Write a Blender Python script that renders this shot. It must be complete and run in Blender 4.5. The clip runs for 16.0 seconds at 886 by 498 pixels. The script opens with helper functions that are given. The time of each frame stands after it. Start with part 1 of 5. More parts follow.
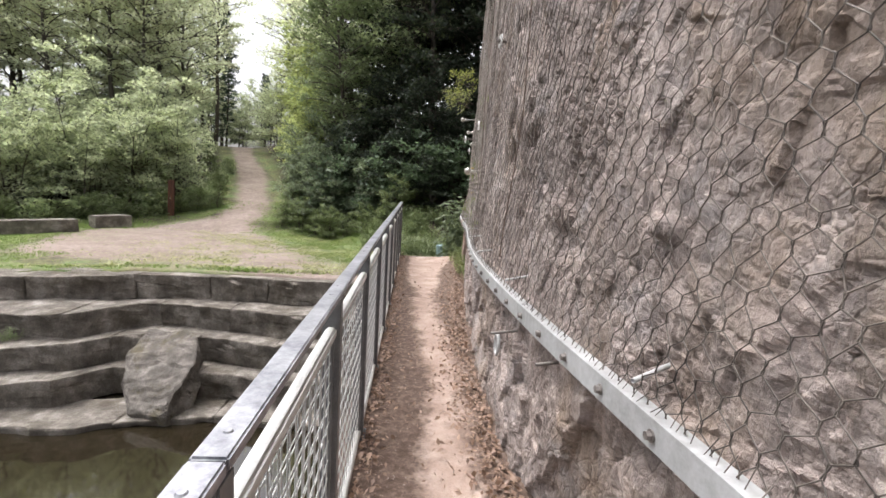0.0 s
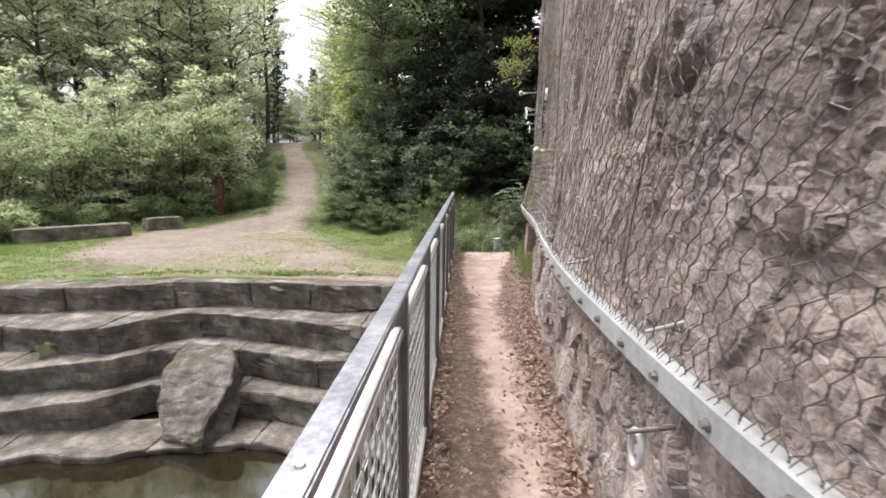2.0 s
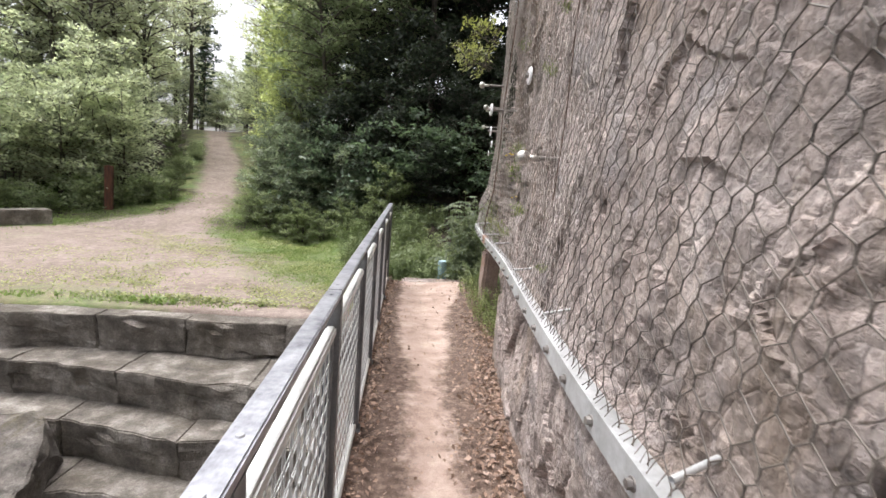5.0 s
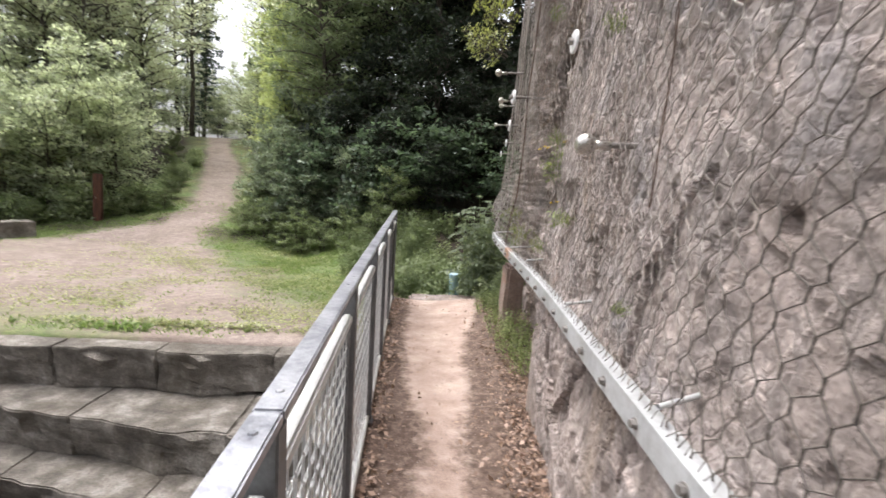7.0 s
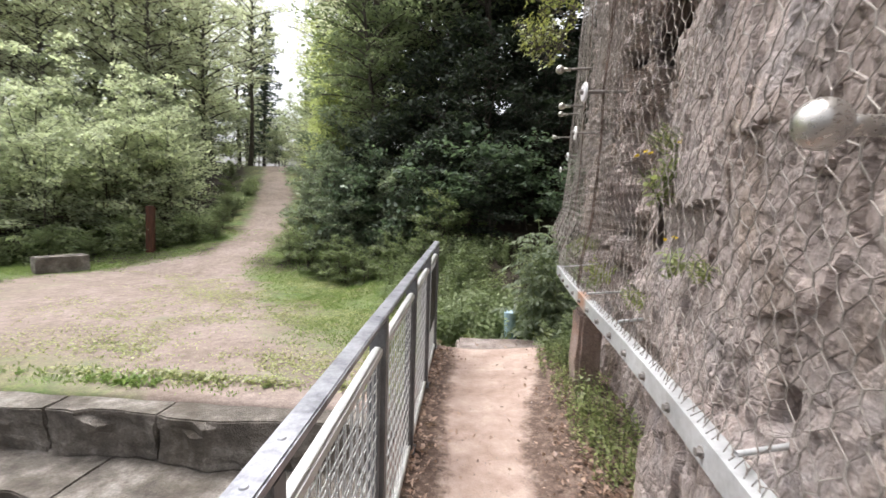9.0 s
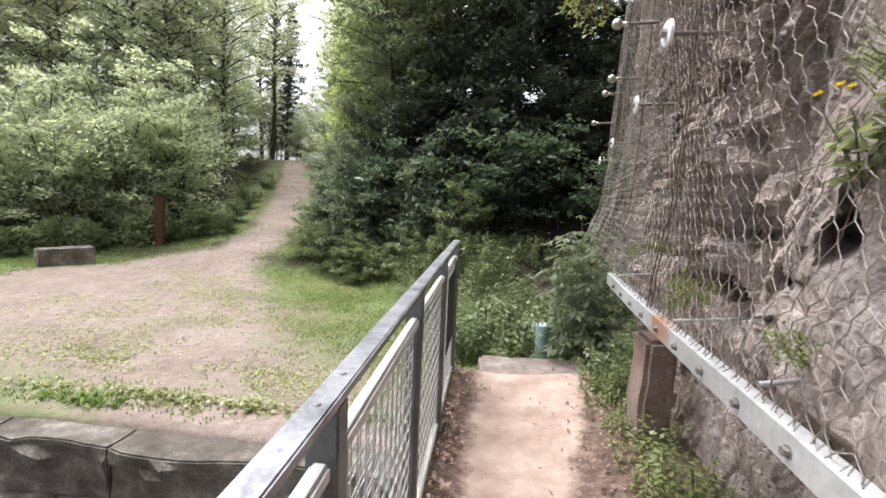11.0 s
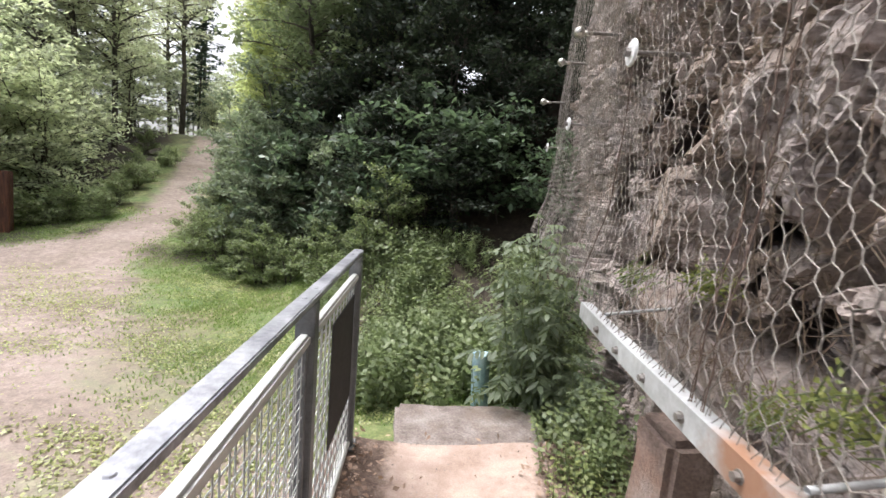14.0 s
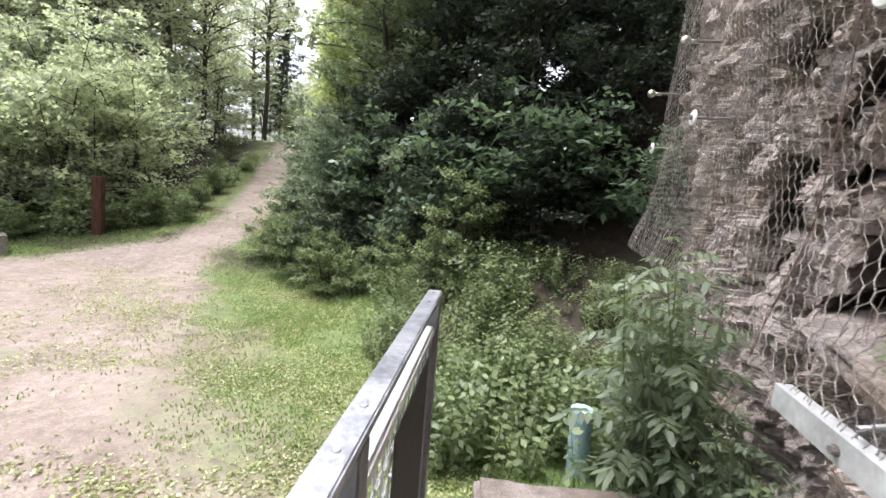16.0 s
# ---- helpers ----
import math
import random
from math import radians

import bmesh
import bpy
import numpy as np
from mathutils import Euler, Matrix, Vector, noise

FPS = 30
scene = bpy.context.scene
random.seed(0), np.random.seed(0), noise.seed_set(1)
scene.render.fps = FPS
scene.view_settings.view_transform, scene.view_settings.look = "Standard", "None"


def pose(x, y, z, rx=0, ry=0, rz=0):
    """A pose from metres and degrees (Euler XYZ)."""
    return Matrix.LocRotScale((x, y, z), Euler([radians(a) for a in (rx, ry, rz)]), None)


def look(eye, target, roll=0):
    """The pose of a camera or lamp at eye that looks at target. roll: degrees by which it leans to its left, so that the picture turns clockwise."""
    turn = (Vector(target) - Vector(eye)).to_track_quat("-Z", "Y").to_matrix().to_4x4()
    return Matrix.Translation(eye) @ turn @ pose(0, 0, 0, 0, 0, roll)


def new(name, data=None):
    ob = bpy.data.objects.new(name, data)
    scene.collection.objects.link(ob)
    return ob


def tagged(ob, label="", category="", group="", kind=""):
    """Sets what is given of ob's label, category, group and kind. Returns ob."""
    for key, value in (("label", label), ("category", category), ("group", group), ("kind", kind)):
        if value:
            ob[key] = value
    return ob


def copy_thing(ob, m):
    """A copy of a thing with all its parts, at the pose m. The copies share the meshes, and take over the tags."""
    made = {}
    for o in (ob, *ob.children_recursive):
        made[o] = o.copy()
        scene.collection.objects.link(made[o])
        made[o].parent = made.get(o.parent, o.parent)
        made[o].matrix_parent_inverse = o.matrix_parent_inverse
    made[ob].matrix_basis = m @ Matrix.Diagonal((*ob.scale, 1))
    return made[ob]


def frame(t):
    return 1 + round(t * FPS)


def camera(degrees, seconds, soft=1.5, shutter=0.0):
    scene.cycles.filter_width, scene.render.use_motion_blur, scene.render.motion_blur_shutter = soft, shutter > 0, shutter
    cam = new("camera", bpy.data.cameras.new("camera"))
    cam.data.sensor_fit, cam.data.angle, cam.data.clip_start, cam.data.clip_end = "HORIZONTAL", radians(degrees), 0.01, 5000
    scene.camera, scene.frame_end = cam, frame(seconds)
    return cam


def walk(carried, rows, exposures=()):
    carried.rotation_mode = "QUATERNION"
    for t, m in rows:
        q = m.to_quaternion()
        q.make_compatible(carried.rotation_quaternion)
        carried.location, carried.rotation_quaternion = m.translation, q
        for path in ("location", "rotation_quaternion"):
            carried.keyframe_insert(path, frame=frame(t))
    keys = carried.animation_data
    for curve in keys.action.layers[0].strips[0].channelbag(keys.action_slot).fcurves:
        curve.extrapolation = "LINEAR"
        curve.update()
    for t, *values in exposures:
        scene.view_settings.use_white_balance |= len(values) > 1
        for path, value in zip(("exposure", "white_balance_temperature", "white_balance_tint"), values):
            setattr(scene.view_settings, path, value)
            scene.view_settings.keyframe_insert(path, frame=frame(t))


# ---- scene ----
cam = camera(88.0, 16.0, shutter=0.3)
PATH = [
    (0, (0.271, -1.592, 1.533), (0.406, 0.385, 1.259), 3.5),
    (0.5, (0.281, -1.455, 1.525), (0.327, 0.514, 1.175), 1.6),
    (1, (0.26, -1.066, 1.571), (0.047, 0.894, 1.239), -1.3),
    (1.5, (0.217, -0.603, 1.581), (0.159, 1.374, 1.289), 2.5),
    (2, (0.217, -0.461, 1.529), (0.127, 1.508, 1.192), 0.7),
    (2.5, (0.233, -0.044, 1.62), (-0.107, 1.898, 1.287), -0.2),
    (3, (0.26, 0.386, 1.561), (0.409, 2.349, 1.204), 4.6),
    (3.5, (0.235, 0.425, 1.536), (0.285, 2.38, 1.115), 2.9),
    (4, (0.246, 0.703, 1.56), (0.035, 2.664, 1.226), -0.5),
    (4.5, (0.214, 1.138, 1.511), (0.203, 3.118, 1.227), 3.7),
    (4.7, (0.247, 1.244, 1.572), (0.399, 3.214, 1.261), 4.3),
    (6.8, (0.24, 2.197, 1.547), (0.428, 4.169, 1.272), 5.0),
    (7, (0.233, 2.273, 1.541), (0.37, 4.247, 1.25), 3.7),
    (7.5, (0.257, 2.517, 1.56), (-0.009, 4.477, 1.26), -0.0),
    (8, (0.275, 2.826, 1.554), (0.208, 4.811, 1.322), 5.1),
    (8.5, (0.24, 3.046, 1.551), (0.376, 5.028, 1.327), 5.0),
    (9, (0.327, 3.311, 1.581), (0.221, 5.296, 1.365), 1.8),
    (9.2, (0.338, 3.358, 1.58), (0.185, 5.34, 1.361), 1.8),
    (11.3, (0.279, 4.355, 1.507), (0.076, 6.331, 1.274), 2.5),
    (11.5, (0.272, 4.441, 1.507), (0.132, 6.422, 1.275), 2.8),
    (12, (0.237, 4.688, 1.503), (0.262, 6.674, 1.269), 4.4),
    (12.5, (0.255, 4.852, 1.516), (0.172, 6.834, 1.26), 2.6),
    (13, (0.341, 5.05, 1.526), (0.117, 7.021, 1.273), 2.0),
    (13.5, (0.399, 5.276, 1.503), (0.336, 7.258, 1.246), 5.1),
    (14, (0.359, 5.559, 1.514), (0.443, 7.54, 1.248), 4.5),
    (14.5, (0.315, 5.734, 1.518), (0.279, 7.715, 1.243), 3.6),
    (15, (0.366, 5.881, 1.547), (0.059, 7.841, 1.294), 0.73),
    (15.5, (0.31, 6.103, 1.517), (0.108, 8.075, 1.255), 4.12),
    (16, (0.207, 6.325, 1.543), (-0.003, 8.295, 1.271), 4.64),
]
walk(cam, [(t, look(e, g, r)) for t, e, g, r in PATH], [(0, 0.7, 6450, 13), (4.5, 0.78, 6400, 13), (8, 0.77, 6400, 13), (12.5, 0.9, 6350, 13), (15.5, 0.98, 6300, 13), (16, 1.1, 6200, 13)])

# ---- world, sun ----
SUN_EL, SUN_AZ = radians(71), radians(300)
world = bpy.data.worlds.new("overcast_sky")
scene.world = world
world.use_nodes = True
wn = world.node_tree
sky = wn.nodes.new("ShaderNodeTexSky")
sky.sky_type, sky.sun_disc = "NISHITA", False
sky.sun_elevation, sky.sun_rotation = SUN_EL, SUN_AZ
sky.air_density, sky.dust_density, sky.ozone_density = 1.0, 6.0, 1.0
pale = wn.nodes.new("ShaderNodeHueSaturation")
pale.inputs["Saturation"].default_value = 0.22
pale.inputs["Value"].default_value = 1.6
wn.links.new(sky.outputs[0], pale.inputs["Color"])
wn.links.new(pale.outputs[0], wn.nodes["Background"].inputs["Color"])
wn.nodes["Background"].inputs["Strength"].default_value = 0.13
sun = new("sun", bpy.data.lights.new("sun", "SUN"))
sun.data.energy, sun.data.angle, sun.data.color = 1.35, radians(30), (1.0, 0.98, 0.95)
sun.matrix_world = look((math.sin(SUN_AZ) * 40, math.cos(SUN_AZ) * 40, 40 * math.tan(SUN_EL)), (0, 0, 0))


# ---- materials ----
def ramp(nt, fac, stops):
    r = nt.nodes.new("ShaderNodeValToRGB")
    while len(r.color_ramp.elements) < len(stops):
        r.color_ramp.elements.new(0.5)
    for e, (p, c) in zip(r.color_ramp.elements, stops):
        e.position, e.color = p, (*c, 1)
    nt.links.new(fac, r.inputs[0])
    return r.outputs[0]


def noise_tex(nt, scale, detail=5, rough=0.6, coord=None, stretch=None):
    n = nt.nodes.new("ShaderNodeTexNoise")
    n.inputs["Scale"].default_value, n.inputs["Detail"].default_value, n.inputs["Roughness"].default_value = scale, detail, rough
    if coord is not None:
        if stretch:
            m = nt.nodes.new("ShaderNodeMapping")
            m.inputs["Scale"].default_value = stretch
            nt.links.new(coord, m.inputs["Vector"])
            coord = m.outputs[0]
        nt.links.new(coord, n.inputs["Vector"])
    return n.outputs["Fac"]


def mixc(nt, fac, a, b, mode="MIX"):
    m = nt.nodes.new("ShaderNodeMix")
    m.data_type, m.blend_type = "RGBA", mode
    for sock, v in ((m.inputs[0], fac), (m.inputs[6], a), (m.inputs[7], b)):
        if isinstance(v, (int, float)):
            sock.default_value = v
        elif isinstance(v, tuple):
            sock.default_value = (*v, 1)
        else:
            nt.links.new(v, sock)
    return m.outputs[2]


def maths(nt, op, a, b=0.0):
    m = nt.nodes.new("ShaderNodeMath")
    m.operation = op
    for sock, v in zip(m.inputs, (a, b)):
        if isinstance(v, (int, float)):
            sock.default_value = v
        else:
            nt.links.new(v, sock)
    return m.outputs[0]


def base_mat(name, rough=0.8, metal=0.0):
    m = bpy.data.materials.new(name)
    m.use_nodes = True
    nt = m.node_tree
    b = nt.nodes["Principled BSDF"]
    b.inputs["Roughness"].default_value, b.inputs["Metallic"].default_value = rough, metal
    geo = nt.nodes.new("ShaderNodeNewGeometry")
    return m, nt, b, geo.outputs["Position"]


def bump(nt, b, height, strength=0.4, dist=0.01):
    u = nt.nodes.new("ShaderNodeBump")
    u.inputs["Strength"].default_value, u.inputs["Distance"].default_value = strength, dist
    nt.links.new(height, u.inputs["Height"])
    nt.links.new(u.outputs[0], b.inputs["Normal"])


def stone_mat(name, dark, mid, light, scale=3.0, stretch=None, rough=0.9, stain=None, bump_d=0.02):
    m, nt, b, pos = base_mat(name, rough)
    big = noise_tex(nt, scale, 6, 0.65, pos, stretch)
    fine = noise_tex(nt, scale * 14, 6, 0.75, pos, stretch)
    col = ramp(nt, big, [(0.3, dark), (0.5, mid), (0.72, light)])
    grain = ramp(nt, fine, [(0.3, (0.45, 0.45, 0.45)), (0.62, (1.2, 1.2, 1.2))])
    col = mixc(nt, 0.8, col, grain, "MULTIPLY")
    if stain:
        sp = noise_tex(nt, scale * 0.45, 7, 0.7, pos)
        col = mixc(nt, maths(nt, "MULTIPLY", ramp(nt, sp, [(0.52, (0, 0, 0)), (0.66, (1, 1, 1))]), 0.7), col, stain)
    nt.links.new(col, b.inputs["Base Color"])
    mid_n = noise_tex(nt, scale * 5, 5, 0.7, pos, stretch)
    bump(nt, b, maths(nt, "ADD", maths(nt, "ADD", maths(nt, "MULTIPLY", big, 0.7), maths(nt, "MULTIPLY", mid_n, 0.9)), fine), 0.9, bump_d)
    return m


def leaf_mat(name, dark, light, hue=0.0, gloss=0.45, trans=0.4):
    m, nt, b, pos = base_mat(name, gloss)
    geo = nt.nodes.new("ShaderNodeNewGeometry")
    big = noise_tex(nt, 0.6, 3, 0.5, pos)
    f = maths(nt, "ADD", maths(nt, "MULTIPLY", geo.outputs["Random Per Island"], 0.6), maths(nt, "MULTIPLY", big, 0.5))
    col = ramp(nt, f, [(0.15, dark), (0.55, tuple(0.5 * (a + c) for a, c in zip(dark, light))), (0.9, light)])
    nt.links.new(col, b.inputs["Base Color"])
    t = nt.nodes.new("ShaderNodeBsdfTranslucent")
    nt.links.new(mixc(nt, 0.6, col, (light[0] * 1.3, light[1] * 1.35, light[2] * 0.95)), t.inputs["Color"])
    mx = nt.nodes.new("ShaderNodeMixShader")
    mx.inputs[0].default_value = trans
    nt.links.new(b.outputs[0], mx.inputs[1])
    nt.links.new(t.outputs[0], mx.inputs[2])
    nt.links.new(mx.outputs[0], nt.nodes["Material Output"].inputs["Surface"])
    return m


def metal_mat(name, dark, light, rough, metal, scale=8.0, rust=None, rust_lo=0.6, spot=None):
    m, nt, b, pos = base_mat(name, rough, metal)
    n = noise_tex(nt, scale, 6, 0.7, pos)
    f = noise_tex(nt, scale * 9, 4, 0.7, pos)
    col = ramp(nt, maths(nt, "ADD", maths(nt, "MULTIPLY", n, 0.6), maths(nt, "MULTIPLY", f, 0.4)), [(0.35, dark), (0.62, light)])
    if rust and spot:
        dist = nt.nodes.new("ShaderNodeVectorMath")
        dist.operation = "DISTANCE"
        dist.inputs[1].default_value = spot
        nt.links.new(pos, dist.inputs[0])
        r = maths(nt, "SUBTRACT", maths(nt, "ADD", 0.66, maths(nt, "MULTIPLY", noise_tex(nt, 9.0, 5, 0.7, pos), 0.35)), dist.outputs["Value"])
        col = mixc(nt, ramp(nt, r, [(rust_lo, (0, 0, 0)), (rust_lo + 0.15, (1, 1, 1))]), col, rust)
    elif rust:
        r = noise_tex(nt, scale * 0.3, 6, 0.75, pos)
        col = mixc(nt, ramp(nt, r, [(rust_lo, (0, 0, 0)), (rust_lo + 0.08, (1, 1, 1))]), col, rust)
    nt.links.new(col, b.inputs["Base Color"])
    nt.links.new(ramp(nt, f, [(0.3, (rough - 0.12,) * 3), (0.7, (rough + 0.15,) * 3)]), b.inputs["Roughness"])
    bump(nt, b, f, 0.15, 0.003)
    return m




def rock_mat(name):
    """Fractured stone: joint-bounded chips of their own tone, open joints, tan iron stains and blue-grey beds."""
    m, nt, b, pos = base_mat(name, 0.9)
    warp = nt.nodes.new("ShaderNodeTexNoise")
    warp.inputs["Scale"].default_value, warp.inputs["Detail"].default_value = 5.0, 4
    nt.links.new(pos, warp.inputs["Vector"])
    off = nt.nodes.new("ShaderNodeVectorMath")
    off.operation = "MULTIPLY_ADD"
    off.inputs[1].default_value = (0.06, 0.06, 0.06)
    nt.links.new(warp.outputs["Color"], off.inputs[0])
    nt.links.new(pos, off.inputs[2])
    big, mid_n, fine = noise_tex(nt, 1.3, 6, 0.62, pos), noise_tex(nt, 9.0, 6, 0.7, pos, (1, 1, 0.6)), noise_tex(nt, 55.0, 5, 0.75, pos)
    tone = maths(nt, "ADD", maths(nt, "MULTIPLY", big, 0.55), maths(nt, "MULTIPLY", mid_n, 0.45))
    col = ramp(nt, tone, [(0.33, (0.24, 0.196, 0.174)), (0.46, (0.37, 0.313, 0.284)), (0.56, (0.44, 0.382, 0.352)), (0.68, (0.57, 0.51, 0.475))])
    heights = maths(nt, "MULTIPLY", mid_n, 1.0)
    broken = ramp(nt, noise_tex(nt, 2.1, 4, 0.6, pos), [(0.4, (0.12, 0.12, 0.12)), (0.62, (1, 1, 1))])
    for sc, stretch, wide, lo in ((6.0, (1, 1, 0.62), 0.03, 0.4), (17.0, (1, 1, 0.75), 0.05, 0.65)):
        mp = nt.nodes.new("ShaderNodeMapping")
        mp.inputs["Scale"].default_value = stretch
        nt.links.new(off.outputs[0], mp.inputs["Vector"])
        chip, joint = nt.nodes.new("ShaderNodeTexVoronoi"), nt.nodes.new("ShaderNodeTexVoronoi")
        joint.feature = "DISTANCE_TO_EDGE"
        for v in (chip, joint):
            v.inputs["Scale"].default_value = sc
            nt.links.new(mp.outputs[0], v.inputs["Vector"])
        sepc = nt.nodes.new("ShaderNodeSeparateColor")
        nt.links.new(chip.outputs["Color"], sepc.inputs[0])
        col = mixc(nt, 0.6, col, ramp(nt, sepc.outputs[0], [(0.1, (0.74, 0.74, 0.75)), (0.6, (1.02, 1.0, 0.99)), (0.95, (1.28, 1.27, 1.27))]), "MULTIPLY")
        line = ramp(nt, maths(nt, "ADD", joint.outputs["Distance"], maths(nt, "MULTIPLY", maths(nt, "SUBTRACT", mid_n, 0.47), 0.5)), [(0.0, (lo, lo * 0.95, lo * 0.9)), (wide, (1, 1, 1))])
        col = mixc(nt, maths(nt, "MULTIPLY", broken, 0.7), col, line, "MULTIPLY")
        heights = maths(nt, "ADD", heights, maths(nt, "MULTIPLY", broken, maths(nt, "ADD", maths(nt, "MULTIPLY", sepc.outputs[1], 0.6), maths(nt, "MINIMUM", maths(nt, "MULTIPLY", joint.outputs["Distance"], 5.0), 0.4))))
    stain = noise_tex(nt, 1.7, 6, 0.65, pos, (1, 1, 0.5))
    col = mixc(nt, maths(nt, "MULTIPLY", ramp(nt, stain, [(0.52, (0, 0, 0)), (0.66, (1, 1, 1))]), 0.55), col, (0.30, 0.22, 0.15))
    cold = noise_tex(nt, 2.3, 5, 0.6, off.outputs[0])
    col = mixc(nt, maths(nt, "MULTIPLY", ramp(nt, cold, [(0.55, (0, 0, 0)), (0.68, (1, 1, 1))]), 0.5), col, (0.36, 0.345, 0.35))
    col = mixc(nt, 0.75, col, ramp(nt, fine, [(0.32, (0.55, 0.55, 0.55)), (0.52, (1.0, 1.0, 1.0)), (0.7, (1.3, 1.3, 1.3))]), "MULTIPLY")
    nt.links.new(col, b.inputs["Base Color"])
    bump(nt, b, maths(nt, "ADD", heights, maths(nt, "MULTIPLY", fine, 0.8)), 0.9, 0.022)
    return m


M_ROCK = rock_mat("cliff_rock")
M_STONE = stone_mat("weathered_sandstone", (0.085, 0.073, 0.06), (0.205, 0.183, 0.155), (0.46, 0.425, 0.38), 3.4, None, 0.9, (0.085, 0.068, 0.045), 0.035)
M_SLAB = stone_mat("pale_slab_stone", (0.10, 0.088, 0.076), (0.20, 0.18, 0.158), (0.40, 0.37, 0.33), 4.5, None, 0.9, (0.12, 0.10, 0.04), 0.04)
M_STEP = stone_mat("pinkish_step_stone", (0.17, 0.135, 0.12), (0.31, 0.26, 0.235), (0.45, 0.395, 0.365), 5.0, None, 0.9, (0.2, 0.15, 0.11))
M_CONC = stone_mat("pinkish_concrete", (0.19, 0.135, 0.112), (0.32, 0.24, 0.20), (0.43, 0.345, 0.305), 5.0, None, 0.92, (0.36, 0.21, 0.15))
M_RAIL = metal_mat("galvanised_steel", (0.13, 0.135, 0.155), (0.49, 0.50, 0.53), 0.42, 0.65, 6.0)
M_POST = metal_mat("dull_zinc_post", (0.13, 0.135, 0.14), (0.25, 0.26, 0.27), 0.5, 0.5, 9.0)
M_TUBE = metal_mat("pale_zinc_bar", (0.52, 0.53, 0.51), (0.74, 0.75, 0.73), 0.5, 0.3, 9.0)
M_MESHW = metal_mat("zinc_wire", (0.40, 0.41, 0.41), (0.66, 0.67, 0.67), 0.5, 0.3, 20.0)
M_BEAM = metal_mat("zinc_angle_beam", (0.30, 0.305, 0.30), (0.56, 0.575, 0.58), 0.5, 0.25, 3.0, (0.36, 0.20, 0.13), 0.62, (1.09, 6.5, 0.93))
M_NET = metal_mat("weathered_netting_wire", (0.12, 0.10, 0.085), (0.52, 0.475, 0.43), 0.5, 0.3, 2.6)
# darker copy of the netting wire, for wires seen from their shaded side
M_NET_DARK = metal_mat("dark_netting_wire", (0.03, 0.025, 0.022), (0.27, 0.235, 0.205), 0.55, 0.3, 2.2)
M_LACE = metal_mat("rusty_lacing_wire", (0.05, 0.035, 0.028), (0.22, 0.15, 0.115), 0.6, 0.3, 5.0)
M_BALL = metal_mat("brushed_steel_ball", (0.45, 0.42, 0.38), (0.62, 0.6, 0.56), 0.3, 0.9, 12.0)
M_PLATE = metal_mat("white_zinc_plate", (0.62, 0.62, 0.62), (0.85, 0.85, 0.85), 0.5, 0.1, 12.0)
M_BOLT = metal_mat("dark_bolt_steel", (0.14, 0.12, 0.11), (0.34, 0.32, 0.30), 0.5, 0.6, 14.0)
M_SIGN = metal_mat("dark_sign_plate", (0.022, 0.02, 0.02), (0.05, 0.047, 0.046), 0.8, 0.0, 6.0)
M_PIPE = metal_mat("faded_blue_pipe", (0.17, 0.31, 0.37), (0.47, 0.60, 0.65), 0.6, 0.0, 9.0, (0.55, 0.57, 0.55), 0.55)
M_WOOD = stone_mat("red_brown_post_wood", (0.04, 0.018, 0.012), (0.10, 0.04, 0.022), (0.19, 0.075, 0.04), 6.0, (4, 4, 0.4), 0.85)
M_BARK = stone_mat("grey_brown_bark", (0.045, 0.038, 0.03), (0.10, 0.085, 0.068), (0.17, 0.15, 0.125), 5.0, (3, 3, 0.5), 0.95)
M_LEAF_A = leaf_mat("bush_leaf", (0.205, 0.235, 0.17), (0.54, 0.58, 0.44), gloss=0.4, trans=0.6)
# near-black green: the wood's deep shade is put into this leaf colour
M_LEAF_B = leaf_mat("shaded_tree_leaf", (0.013, 0.021, 0.013), (0.042, 0.058, 0.036), gloss=0.75, trans=0.3)
M_LEAF_F = leaf_mat("mid_tree_leaf", (0.085, 0.112, 0.065), (0.26, 0.31, 0.18), gloss=0.55, trans=0.5)
M_LEAF_G = leaf_mat("sunny_tree_leaf", (0.22, 0.26, 0.10), (0.50, 0.55, 0.27), gloss=0.5, trans=0.6)
M_FERN = leaf_mat("fern_leaf", (0.15, 0.20, 0.11), (0.42, 0.48, 0.29), gloss=0.5, trans=0.5)
# paled and greyed leaf colour that carries the haze over the tall trees
M_LEAF_C = leaf_mat("hazed_tree_leaf", (0.29, 0.31, 0.24), (0.63, 0.65, 0.53), gloss=0.6, trans=0.65)
M_LEAF_E = leaf_mat("wood_edge_leaf", (0.075, 0.10, 0.07), (0.25, 0.30, 0.205), trans=0.45)
M_LEAF_D = leaf_mat("undergrowth_leaf", (0.07, 0.102, 0.046), (0.26, 0.315, 0.15))
M_ELDER = leaf_mat("elder_leaf", (0.06, 0.084, 0.05), (0.205, 0.25, 0.155), gloss=0.5)
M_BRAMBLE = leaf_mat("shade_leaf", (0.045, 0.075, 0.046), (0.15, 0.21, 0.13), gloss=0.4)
M_WEED = leaf_mat("weed_leaf", (0.10, 0.13, 0.045), (0.32, 0.36, 0.15))
M_LEAF_Y = leaf_mat("yellow_green_leaf", (0.11, 0.14, 0.04), (0.31, 0.33, 0.11))
M_FIR = leaf_mat("conifer_needles", (0.022, 0.05, 0.028), (0.06, 0.10, 0.055), trans=0.15)
M_GRASS = leaf_mat("grass_blade", (0.105, 0.17, 0.05), (0.27, 0.36, 0.125), gloss=0.3)
M_HERB = leaf_mat("low_herb_leaf", (0.15, 0.185, 0.07), (0.46, 0.47, 0.25), gloss=0.25)
